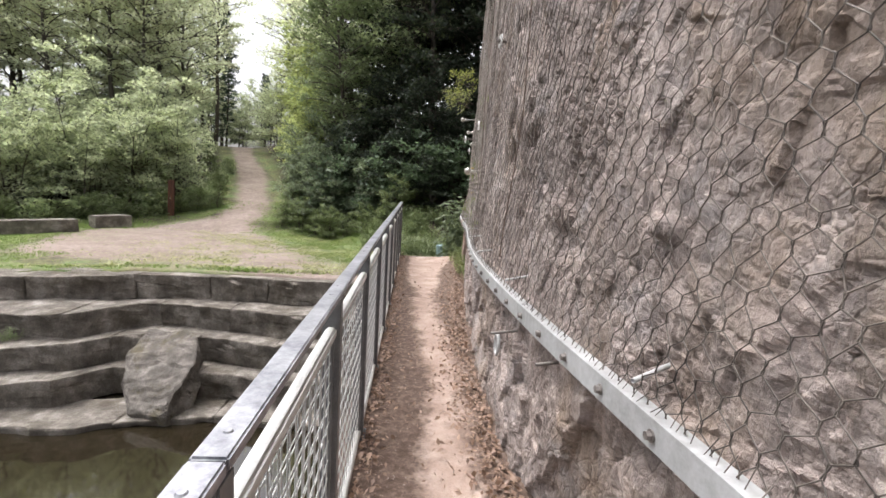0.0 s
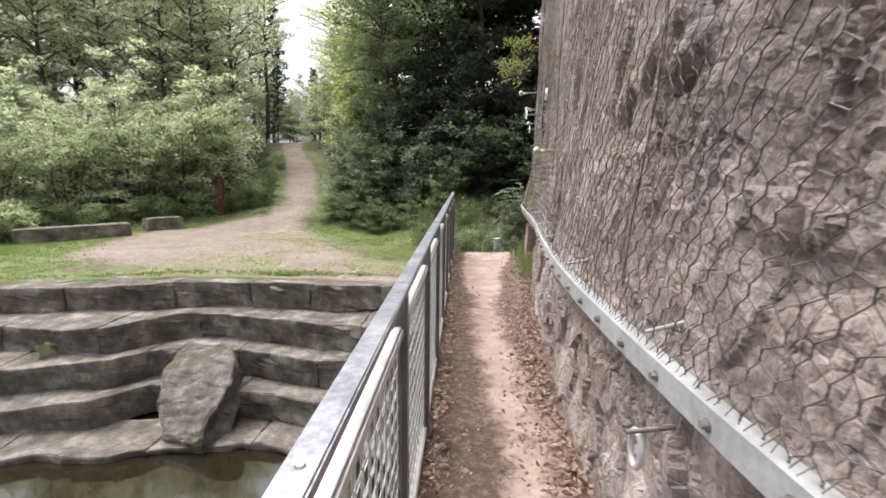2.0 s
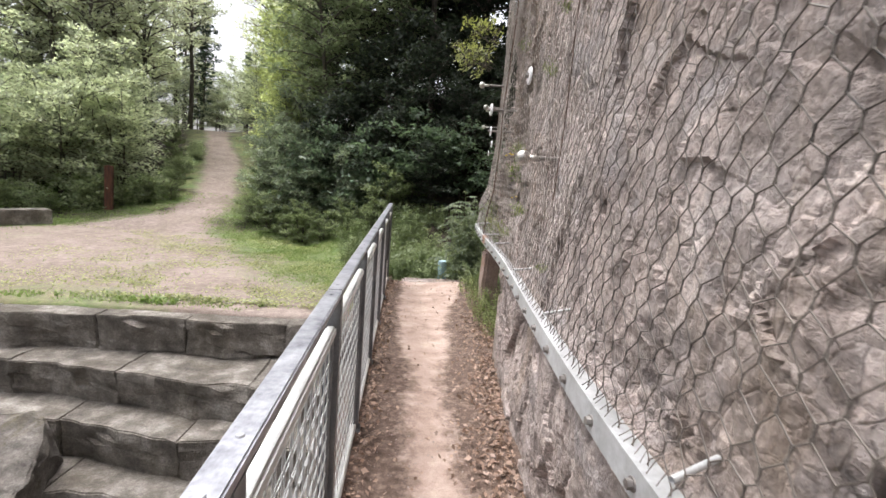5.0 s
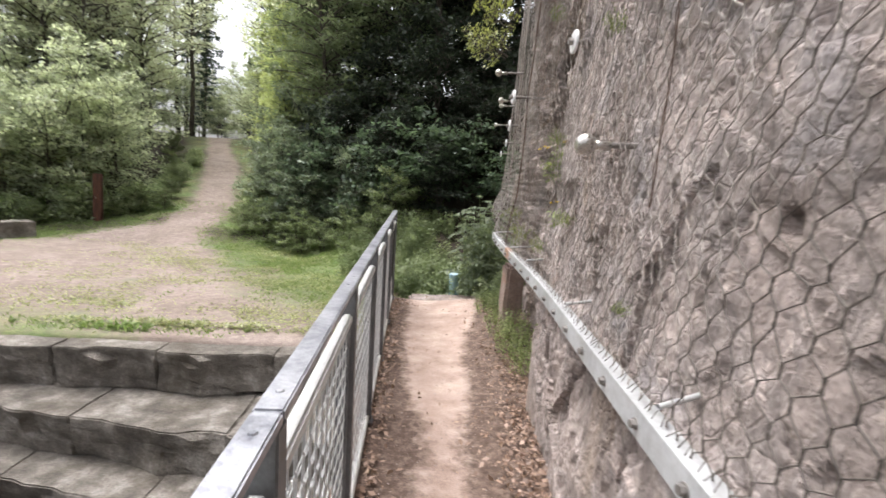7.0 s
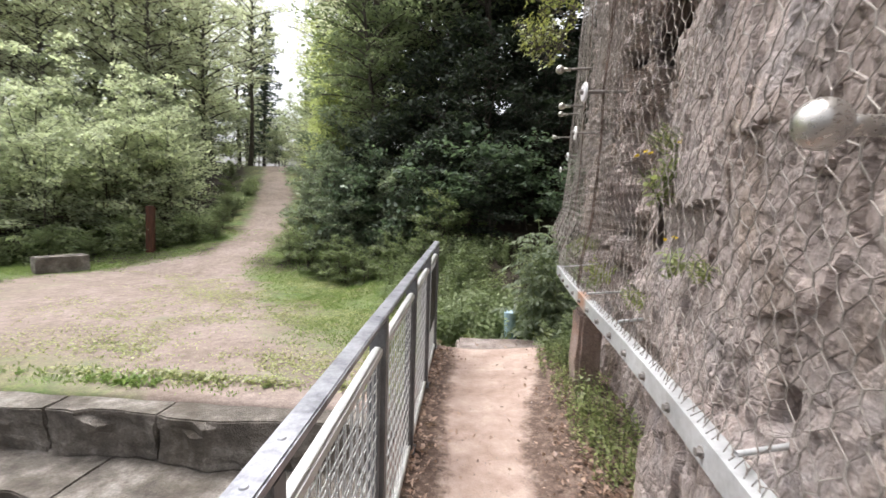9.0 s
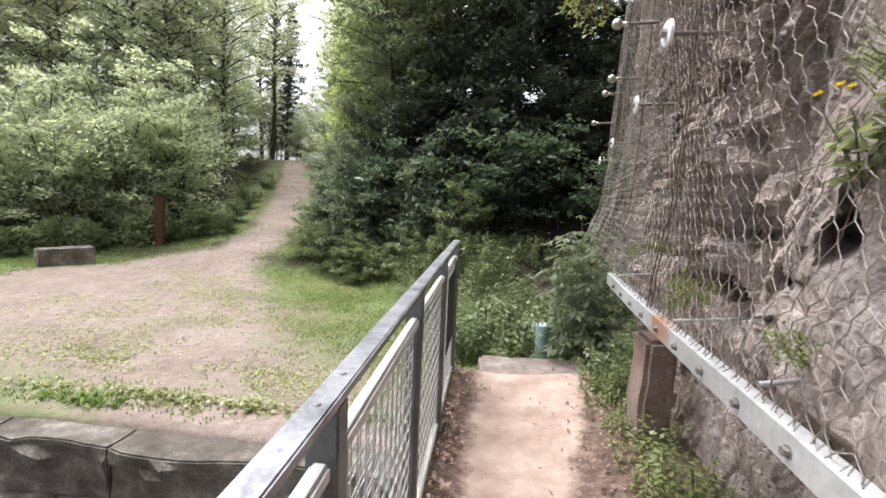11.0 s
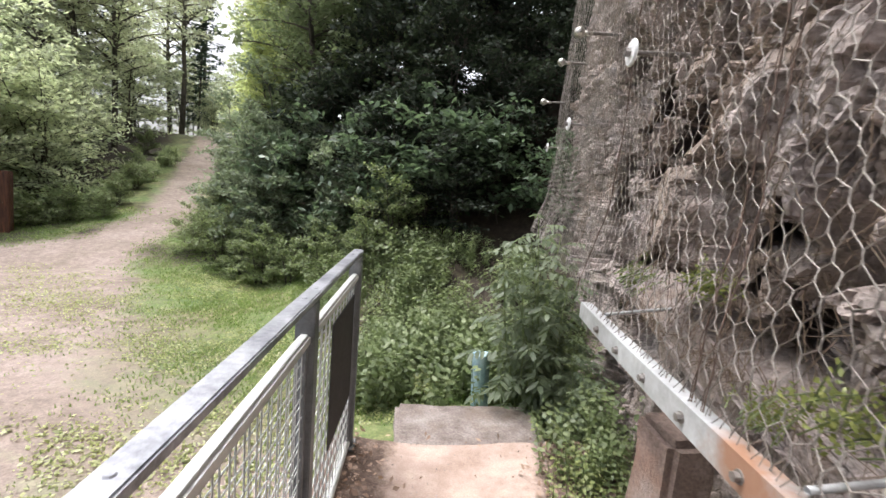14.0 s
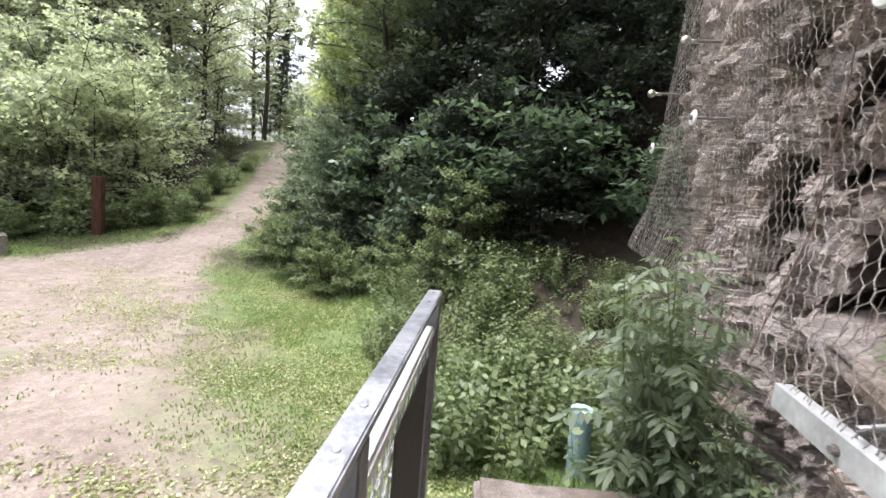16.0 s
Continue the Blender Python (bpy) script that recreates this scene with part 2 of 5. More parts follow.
M_STRAW = leaf_mat("dry_root_fibre", (0.075, 0.05, 0.035), (0.22, 0.16, 0.11), trans=0.1)
M_LITTER = leaf_mat("dead_leaf", (0.09, 0.05, 0.035), (0.42, 0.29, 0.215), trans=0.1)
M_FLOWER = leaf_mat("yellow_petal", (0.6, 0.42, 0.02), (0.8, 0.6, 0.04))


def attr_mat(name, build):
    m, nt, b, pos = base_mat(name, 0.95)
    at = nt.nodes.new("ShaderNodeAttribute")
    at.attribute_name = "surf"
    sep = nt.nodes.new("ShaderNodeSeparateColor")
    nt.links.new(at.outputs["Color"], sep.inputs[0])
    build(nt, b, pos, sep.outputs)
    return m


def soft_mask(nt, value, n, amount=0.5, lo=0.42, hi=0.58):
    v = maths(nt, "ADD", value, maths(nt, "MULTIPLY", maths(nt, "SUBTRACT", n, 0.5), amount))
    return ramp(nt, v, [(lo, (0, 0, 0)), (hi, (1, 1, 1))])


def ground_nodes(nt, b, pos, ch):
    n1, n2, n3 = noise_tex(nt, 1.1, 7, 0.7, pos), noise_tex(nt, 9.0, 6, 0.75, pos), noise_tex(nt, 60.0, 3, 0.7, pos)
    gravel = ramp(nt, n2, [(0.3, (0.17, 0.132, 0.112)), (0.5, (0.248, 0.198, 0.173)), (0.7, (0.335, 0.28, 0.248))])
    gravel = mixc(nt, 0.7, gravel, ramp(nt, n3, [(0.32, (0.6, 0.6, 0.6)), (0.65, (1.2, 1.2, 1.2))]), "MULTIPLY")
    gravel = mixc(nt, 0.8, gravel, ramp(nt, n1, [(0.35, (0.72, 0.7, 0.62)), (0.6, (1.15, 1.15, 1.15))]), "MULTIPLY")
    grass = ramp(nt, n2, [(0.3, (0.07, 0.10, 0.032)), (0.5, (0.13, 0.165, 0.06)), (0.7, (0.245, 0.25, 0.125))])
    grass = mixc(nt, 0.6, grass, ramp(nt, n3, [(0.3, (0.45, 0.45, 0.45)), (0.65, (1.2, 1.2, 1.2))]), "MULTIPLY")
    grass = mixc(nt, 0.9, grass, ramp(nt, n1, [(0.36, (1.3, 1.05, 1.1)), (0.62, (0.8, 0.95, 0.8))]), "MULTIPLY")
    soil = ramp(nt, n2, [(0.3, (0.025, 0.02, 0.014)), (0.6, (0.06, 0.045, 0.032)), (0.75, (0.10, 0.078, 0.055))])
    col = mixc(nt, soft_mask(nt, ch[0], n1, 1.3, 0.30, 0.66), soil, gravel)
    col = mixc(nt, soft_mask(nt, ch[1], maths(nt, "ADD", maths(nt, "MULTIPLY", n1, 0.7), maths(nt, "MULTIPLY", n2, 0.3)), 2.2, 0.36, 0.9), col, grass)
    nt.links.new(col, b.inputs["Base Color"])
    bump(nt, b, maths(nt, "ADD", maths(nt, "MULTIPLY", n2, 0.2), maths(nt, "MULTIPLY", n3, 0.5)), 0.5, 0.012)


def path_nodes(nt, b, pos, ch):
    n1, n2, n3 = noise_tex(nt, 3.5, 7, 0.7, pos), noise_tex(nt, 18.0, 6, 0.75, pos), noise_tex(nt, 130.0, 3, 0.7, pos)
    sand = ramp(nt, n1, [(0.3, (0.27, 0.19, 0.15)), (0.5, (0.40, 0.30, 0.25)), (0.7, (0.52, 0.42, 0.36))])
    sand = mixc(nt, 0.45, sand, ramp(nt, n3, [(0.32, (0.6, 0.6, 0.6)), (0.6, (1.15, 1.15, 1.15))]), "MULTIPLY")
    soil = ramp(nt, n2, [(0.3, (0.055, 0.036, 0.026)), (0.5, (0.13, 0.088, 0.067)), (0.7, (0.27, 0.20, 0.16))])
    soil = mixc(nt, 0.6, soil, ramp(nt, n3, [(0.32, (0.5, 0.5, 0.5)), (0.6, (1.2, 1.2, 1.2))]), "MULTIPLY")
    col = mixc(nt, soft_mask(nt, ch[0], maths(nt, "ADD", maths(nt, "MULTIPLY", n1, 0.7), maths(nt, "MULTIPLY", n2, 0.3)), 1.1, 0.36, 0.62), soil, sand)
    nt.links.new(col, b.inputs["Base Color"])
    bump(nt, b, maths(nt, "ADD", n2, maths(nt, "MULTIPLY", n3, 0.6)), 0.5, 0.02)


M_GROUND = attr_mat("gravel_grass_soil", ground_nodes)
M_PATH = attr_mat("sandy_trodden_earth", path_nodes)
M_WATER, _nt, _b, _pos = base_mat("dark_pond_water", 0.04)
_b.inputs["Base Color"].default_value = (0.018, 0.014, 0.008, 1)
_b.inputs["IOR"].default_value = 1.6
_b.inputs["Specular IOR Level"].default_value = 0.8
bump(_nt, _b, noise_tex(_nt, 3.0, 3, 0.5, _pos), 0.05, 0.02)


# ---- building helpers ----
def shaped(name, verts, faces, mat, smooth=False, surf=None):
    """One mesh from arrays of corners and of equal-sized faces."""
    verts, faces = np.asarray(verts, np.float32), np.asarray(faces, np.int32)
    me = bpy.data.meshes.new(name)
    me.vertices.add(len(verts))
    me.vertices.foreach_set("co", verts.ravel())
    k = faces.shape[1]
    me.loops.add(faces.size)
    me.loops.foreach_set("vertex_index", faces.ravel())
    me.polygons.add(len(faces))
    me.polygons.foreach_set("loop_start", np.arange(0, faces.size, k, dtype=np.int32))
    me.polygons.foreach_set("use_smooth", np.full(len(faces), smooth))
    me.update(calc_edges=True)
    me.materials.append(mat)
    if surf is not None:
        a = me.attributes.new("surf", "FLOAT_COLOR", "POINT")
        a.data.foreach_set("color", np.asarray(surf, np.float32).ravel())
    return me


def part(name, me, parent=None, label="", at=None):
    ob = new(name, me)
    if parent is not None:
        ob.parent = parent
    if at is not None:
        ob.matrix_basis = at
    return tagged(ob, label)


def from_bm(name, bm, mat, smooth=False):
    me = bpy.data.meshes.new(name)
    bm.to_mesh(me)
    bm.free()
    for p in me.polygons:
        p.use_smooth = smooth
    me.materials.append(mat)
    return me


def box_mesh(name, x0, x1, y0, y1, z0, z1, mat, bevel=0.004, seg=1):
    bm = bmesh.new()
    bmesh.ops.create_cube(bm, size=1, matrix=Matrix.Translation(((x0 + x1) / 2, (y0 + y1) / 2, (z0 + z1) / 2)) @ Matrix.Diagonal((x1 - x0, y1 - y0, z1 - z0, 1)))
    if bevel:
        bmesh.ops.bevel(bm, geom=bm.edges[:], offset=bevel, segments=seg, affect="EDGES")
    return from_bm(name, bm, mat)


def tubes(segs, radii, sides=3):
    """Corners and faces of straight tubes; segs (n, 2, 3), radii (n, 2)."""
    segs, radii = np.asarray(segs, float), np.asarray(radii, float)
    d = segs[:, 1] - segs[:, 0]
    d /= np.linalg.norm(d, axis=1, keepdims=True) + 1e-9
    ref = np.where(np.abs(d[:, 2:3]) > 0.8, np.array([[1.0, 0, 0]]), np.array([[0, 0, 1.0]]))
    u = np.cross(d, ref)
    u /= np.linalg.norm(u, axis=1, keepdims=True) + 1e-9
    v = np.cross(d, u)
    ang = np.arange(sides) * 2 * np.pi / sides
    ring = u[:, None, :] * np.cos(ang)[None, :, None] + v[:, None, :] * np.sin(ang)[None, :, None]
    a = segs[:, 0][:, None] + ring * radii[:, 0][:, None, None]
    b = segs[:, 1][:, None] + ring * radii[:, 1][:, None, None]
    verts = np.concatenate([a, b], 1).reshape(-1, 3)
    base = (np.arange(len(segs)) * 2 * sides)[:, None, None]
    k = np.arange(sides)
    quad = np.stack([k, (k + 1) % sides, (k + 1) % sides + sides, k + sides], 1)[None]
    return verts, (base + quad).reshape(-1, 4)


def tube_mesh(name, segs, radii, mat, sides=3, smooth=True):
    v, f = tubes(segs, radii, sides)
    return shaped(name, v, f, mat, smooth)


def rope(name, pts, r, mat, sides=6):
    """One bent tube through points."""
    pts = np.asarray(pts, float)
    d = np.gradient(pts, axis=0)
    d /= np.linalg.norm(d, axis=1, keepdims=True) + 1e-9
    ref = np.array([1.0, 0.13, 0.07])
    u = np.cross(d, ref)
    u /= np.linalg.norm(u, axis=1, keepdims=True) + 1e-9
    v = np.cross(d, u)
    ang = np.arange(sides) * 2 * np.pi / sides
    V = pts[:, None] + r * (u[:, None] * np.cos(ang)[None, :, None] + v[:, None] * np.sin(ang)[None, :, None])
    n = len(pts)
    F = [(i * sides + j, i * sides + (j + 1) % sides, (i + 1) * sides + (j + 1) % sides, (i + 1) * sides + j) for i in range(n - 1) for j in range(sides)]
    return shaped(name, V.reshape(-1, 3), F, mat, True)


def grid_noise(x, y, seed, scale):
    """Smooth value noise on arrays, -1 to 1."""
    rng = np.random.RandomState(seed)
    tab = rng.uniform(-1, 1, (64, 64))
    u, v = x * scale + 1000.37, y * scale + 1000.71
    i, j = np.floor(u).astype(int), np.floor(v).astype(int)
    fu, fv = u - i, v - j
    fu, fv = fu * fu * (3 - 2 * fu), fv * fv * (3 - 2 * fv)
    g = lambda a, c: tab[a % 64, c % 64]
    return (g(i, j) * (1 - fu) + g(i + 1, j) * fu) * (1 - fv) + (g(i, j + 1) * (1 - fu) + g(i + 1, j + 1) * fu) * fv


def fractal(x, y, seed, scale, octaves=4, gain=0.5):
    return sum(grid_noise(x, y, seed + o, scale * 2 ** o) * gain ** o for o in range(octaves))


def cells(x, y, seed, scale):
    """Cellular pattern on arrays: a random value for each cell, its tilt and the distance to the cell's border."""
    u, v = x * scale + 500.0, y * scale + 500.0
    i, j = np.floor(u).astype(int), np.floor(v).astype(int)
    rng = np.random.RandomState(seed)
    px, py, val, ta, tb = (rng.uniform(0, 1, (64, 64)) for _ in range(5))
    d1 = np.full(u.shape, 9.0)
    d2 = np.full(u.shape, 9.0)
    out, tilt = np.zeros(u.shape), np.zeros(u.shape)
    for a in (-1, 0, 1):
        for c in (-1, 0, 1):
            I, J = (i + a) % 64, (j + c) % 64
            dx, dy = u - (i + a + px[I, J]), v - (j + c + py[I, J])
            d = np.hypot(dx, dy)
            near = d < d1
            d2 = np.where(near, d1, np.minimum(d2, d))
            d1 = np.where(near, d, d1)
            out = np.where(near, val[I, J] * 2 - 1, out)
            tilt = np.where(near, (ta[I, J] - 0.5) * dx + (tb[I, J] - 0.5) * dy, tilt)
    return out, tilt, d2 - d1


def curve(points):
    xs, ys = zip(*points)
    return lambda v: np.interp(v, xs, ys)


def smooth_curve(points, r=0.5):
    f = curve(points)
    return lambda v: sum(f(np.asarray(v) + r * k / 3) for k in (-3, -2, -1, 0, 1, 2, 3)) / 7


# ---- the plan ----
BEAM_X = smooth_curve([(-6, 1.25), (-3, 1.12), (-0.6, 0.965), (0.3, 0.87), (1.4, 0.815), (2.4, 0.815), (3.6, 0.91), (4.3, 0.985), (5.2, 1.075), (6.5, 1.135), (7.8, 1.23), (9, 1.37)], 0.5)
FACE_X = smooth_curve([(-6, 1.35), (-3, 1.22), (-0.6, 1.07), (0.3, 0.97), (1.4, 0.91), (2.4, 0.91), (3.6, 1.0), (4.3, 1.07), (5.2, 1.16), (6.5, 1.26), (7.8, 1.40), (9.2, 1.68), (10.6, 1.98), (12.5, 2.25), (14, 2.6), (17, 4.2)], 0.6)
BEAM_Z = 0.95
C1 = curve([(-16, 3.2), (-12, 4.6), (-9, 5.7), (-7.1, 6.38), (-6.47, 6.5), (-5.64, 6.75), (-4.96, 6.95), (-4.5, 7.05), (-3.66, 7.08), (-2.85, 7.1), (-1.7, 7.07), (0, 7.08)])
C2 = curve([(-16, 2.4), (-12, 3.9), (-9, 5.0), (-6.6, 5.85), (-5.96, 5.82), (-5.08, 5.9), (-4.68, 6.44), (-4.39, 6.68), (-3.48, 6.62), (-2.5, 6.4), (-1.5, 6.25), (0, 6.15)])
C3 = curve([(-16, 1.9), (-12, 3.4), (-9, 4.5), (-6.04, 5.3), (-5.7, 5.45), (-4.9, 5.62), (-4.5, 6.1), (-3.9, 6.2), (-3.25, 6.15), (-2.5, 5.94), (0, 5.6)])
C4 = curve([(-16, 1.5), (-12, 3.0), (-9, 4.1), (-5.75, 4.95), (-5.4, 5.09), (-4.85, 5.16), (-4.47, 5.75), (-3.06, 5.57), (-2.5, 5.55), (0, 5.1)])
C5 = curve([(-16, 0.9), (-12, 2.4), (-9, 3.5), (-5.3, 4.48), (-5, 4.55), (-4.28, 4.47), (-3.88, 4.72), (-2.5, 4.95), (0, 4.6)])
COURSES = [(C1, -0.44, 0.44), (C2, -0.87, 0.42), (C3, -1.27, 0.42), (C4, -1.68, 0.44), (C5, -2.07, 0.4)]
GRAVEL_L = curve([(8, -8.2), (9.6, -8.8), (12.5, -9.6), (13.8, -8.8), (15.4, -7.25), (16.7, -6.9), (17.9, -7.15), (20.6, -8.05), (22.3, -8.7), (28.2, -11.1), (40, -16)])
GRAVEL_R = curve([(8, -2.3), (8.7, -2.6), (10, -3.0), (12.5, -4.06), (14.1, -4.85), (15.5, -5.1), (18, -5.65), (20, -6.35), (23.2, -7.35), (28.3, -9.7), (40, -14.5)])
TRACK = lambda v: 0.5 * (GRAVEL_L(v) + GRAVEL_R(v))


def ground_z(x, y):
    x, y = np.asarray(x, float), np.asarray(y, float)
    slope = np.clip(y - 14.0, 0, None)
    z = -0.42 + 0.2 * np.minimum(slope, 19) + 0.04 * np.clip(slope - 19, 0, 100)
    side = np.clip((x - (GRAVEL_R(y) + 0.5)) / 4, 0, 1) * np.clip((y - 13.5) / 3, 0, 1)
    z = z + side * 0.9
    right = np.clip((x + 2.2) / 3.0, 0, 1) * np.clip((y - 10.6) / 7, 0, 1)
    z = z + right * 2.6 + np.clip(x - 2.0, 0, 6) * np.clip((y - 9) / 3, 0, 1) * 0.9
    left = np.clip((GRAVEL_L(y) - 0.6 - x) / 4, 0, 1) * np.clip((y - 14.5) / 3, 0, 1)
    z = z + left * 0.25
    near = np.clip((x + 0.35) / 0.5, 0, 1) * np.clip((9.6 - y) / 1.0, 0, 1)
    z = z + near * 0.14
    z = z + 0.02 * fractal(x, y, 3, 0.9, 3) + 0.12 * np.clip((y - 15) / 5, 0, 1) * fractal(x, y, 9, 0.35, 3)
    under = (x > -0.12) & (y < 8.3)
    pond = (x <= -0.12) & (y < C1(x) + 0.3)
    z = np.where(under, -0.4, z)
    return np.where(pond, -2.75, z)


# ---- ground, water, retaining wall, path ----
def axis(lo, hi, step, far, grow=1.35):
    mid = np.arange(lo, hi + 1e-6, step)
    ext, d, s = [], 0.0, step
    while d < far:
        s *= grow
        d += s
        ext.append(d)
    ext = np.array(ext)
    return np.concatenate([(lo - ext)[::-1], mid, hi + ext])


def make_ground():
    xs, ys = axis(-17, 7, 0.2, 600), axis(-3, 27, 0.2, 600)
    X, Y = np.meshgrid(xs, ys, indexing="ij")
    Z = ground_z(X, Y)
    n, m = X.shape
    idx = np.arange(n * m).reshape(n, m)
    f = np.stack([idx[:-1, :-1], idx[1:, :-1], idx[1:, 1:], idx[:-1, 1:]], -1).reshape(-1, 4)
    edge = 0.35 * fractal(X, Y, 21, 0.8, 3)
    inside = np.minimum(np.minimum(X - GRAVEL_L(Y), GRAVEL_R(Y) - X), (Y - 8.15) * 1.2) + 0.35 * edge
    gravel = np.clip(0.5 + inside * 1.1, 0, 1)
    low = np.clip(1.3 - np.abs(Y - 8.0) / 0.8, 0, 1) * (X < -0.3) * np.clip((X + 6) / 3, 0.5, 1) * 0.85
    gravel = np.maximum(gravel, low)
    patch = np.clip(fractal(X, Y, 23, 0.75, 3) * 1.1 - 0.12, 0, 0.75) * (Y < 14) * np.clip(2.4 - inside, 0, 1)
    bed = Z < -2
    gravel = np.where(bed, 0.2, gravel)
    near_wood = np.clip((GRAVEL_R(Y) + 3.4 - X) / 1.5, 0, 1)
    grass = np.where(Y > 14.5, np.clip(1.6 - np.abs(X - TRACK(Y)) * 0.62, 0, 1), np.where(X > -5, np.clip((15.4 - Y) / 1.5, 0, 1), 1.0))
    grass = np.clip(grass, 0, 1) * np.clip(1.15 - gravel * 1.05, 0, 1)
    # the sod thins out towards the gravel and the terrace
    thin = np.clip(0.26 + (X - GRAVEL_R(Y)) * 0.26 + (Y - 9.0) * 0.12, 0.1, 1)
    grass = np.where((Y < 14) & (X > GRAVEL_R(Y) - 0.5), grass * thin, grass)
    gravel = np.where((Y < 14) & (X < -0.3) & (X > -6), np.maximum(gravel, 0.9 - 0.3 * thin), gravel)
    gravel = np.where(bed, 0.2, gravel)
    grass = np.maximum(grass, patch * 0.6)
    grass = np.where((X > -0.9) & (Y > 11.0), grass * 0.3, grass)
    strip = np.clip(1 - np.abs(Y - C1(X) - 0.85) / 0.25, 0, 1) * (X < -0.4)
    grass = np.maximum(grass, strip * 0.45)
    grass = np.where(bed, 0, grass)
    surf = np.stack([gravel, grass, np.zeros_like(X), np.ones_like(X)], -1)
    me = shaped("ground", np.stack([X, Y, Z], -1).reshape(-1, 3), f, M_GROUND, True, surf.reshape(-1, 4))
    tagged(new("ground", me), "gravel square and sloping track with grassy verges", "ground", kind="structure")


make_ground()


def make_water():
    me = shaped("water", [(-30, -12, -2.14), (-0.1, -12, -2.14), (-0.1, 6.9, -2.14), (-30, 6.9, -2.14)], [(0, 1, 2, 3)], M_WATER)
    tagged(new("water", me), "still dark pond water below the stone terraces", "water", kind="structure")


make_water()
wall_below = tagged(new("retaining_wall", box_mesh("retaining_wall", -0.1, 0.3, -9, 8.15, -2.8, -0.06, M_STONE, 0.02)), "stone retaining wall that carries the footpath", "wall", kind="structure")


def make_path():
    xs, ys = np.linspace(-0.1, 2.0, 64), np.linspace(-7, 8.2, 380)
    X, Y = np.meshgrid(xs, ys, indexing="ij")
    Z = 0.012 * fractal(X, Y, 31, 2.0, 4) + 0.03 * np.clip((X - 0.75) / 0.3, 0, 1) + 0.02 * np.clip((0.15 - X) / 0.2, 0, 1)
    Z = Z - 0.015 * np.exp(-((X - 0.5) / 0.22) ** 2)
    Z = np.where(Y > 8.12, Z - 0.05, Z)
    mid = 0.52 + 0.07 * np.sin(Y * 0.9) + 0.05 * grid_noise(Y, Y * 0, 5, 0.7)
    half = np.interp(Y, [-7, 2.5, 4.0, 4.6, 5.3, 6.4, 7.0, 8.2], [0.17, 0.18, 0.16, 0.18, 0.22, 0.27, 0.33, 0.42]) + 0.04 * grid_noise(Y, Y * 0, 6, 2.0)
    mid = np.where(Y > 6.6, mid + 0.06 * np.clip((Y - 6.6), 0, 1.5), mid)
    sand = np.clip(0.5 + (half - np.abs(X - mid)) * 3.0, 0, 1)
    sand = sand * np.interp(Y, [3.5, 4.3, 5.0, 5.6], [0.8, 0.72, 0.75, 1.0])
    surf = np.stack([sand, sand * 0, sand * 0, sand * 0 + 1], -1)
    n, m = X.shape
    idx = np.arange(n * m).reshape(n, m)
    f = np.stack([idx[:-1, :-1], idx[1:, :-1], idx[1:, 1:], idx[:-1, 1:]], -1).reshape(-1, 4)
    V = np.stack([X, Y, Z], -1).reshape(-1, 3)
    # skirt at the far end
    k = len(V)
    end = idx[:, -1]
    low = V[end].copy()
    low[:, 2] = -0.45
    V = np.concatenate([V, low])
    sk = np.stack([end[:-1], end[1:], k + np.arange(1, n), k + np.arange(n - 1)], 1)
    surf = np.concatenate([surf.reshape(-1, 4), surf.reshape(-1, 4)[end]])
    me = shaped("path", V, np.concatenate([f, sk]), M_PATH, True, surf)
    tagged(new("path", me), "narrow sandy trodden footpath with leaf litter edges", "path", kind="structure")


make_path()


# ---- cliff ----
def net_x(Y, Z):
    up = np.clip((Z - BEAM_Z) / 0.5, 0, 1)
    free = FACE_X(Y) + 0.03 * np.clip(Z - 1, 0, 6) - 0.055 + 0.03 * fractal(Y, Z, 71, 1.1, 2)
    free = free - 0.09 * np.clip((2.3 - Z) / 1.4, 0, 1) * np.clip((Y - 8.6) / 1.2, 0, 1)
    start = np.where(Y < 8.2, BEAM_X(np.minimum(Y, 8.2)) + 0.02, free - 0.12)
    return start * (1 - up) + free * up


def hollow(Y, Z, hy, hz, sy, sz, tilt, wob, woz):
    """1 inside a ragged box in the face, falling steeply to 0 at its rim."""
    u, v = np.abs((Y - hy + wob) / sy), np.abs((Z - hz - tilt * (Y - hy) + woz) / sz)
    return np.clip(3.6 - 2.6 * np.maximum(u, v) - 0.8 * np.minimum(u, v), 0, 1)


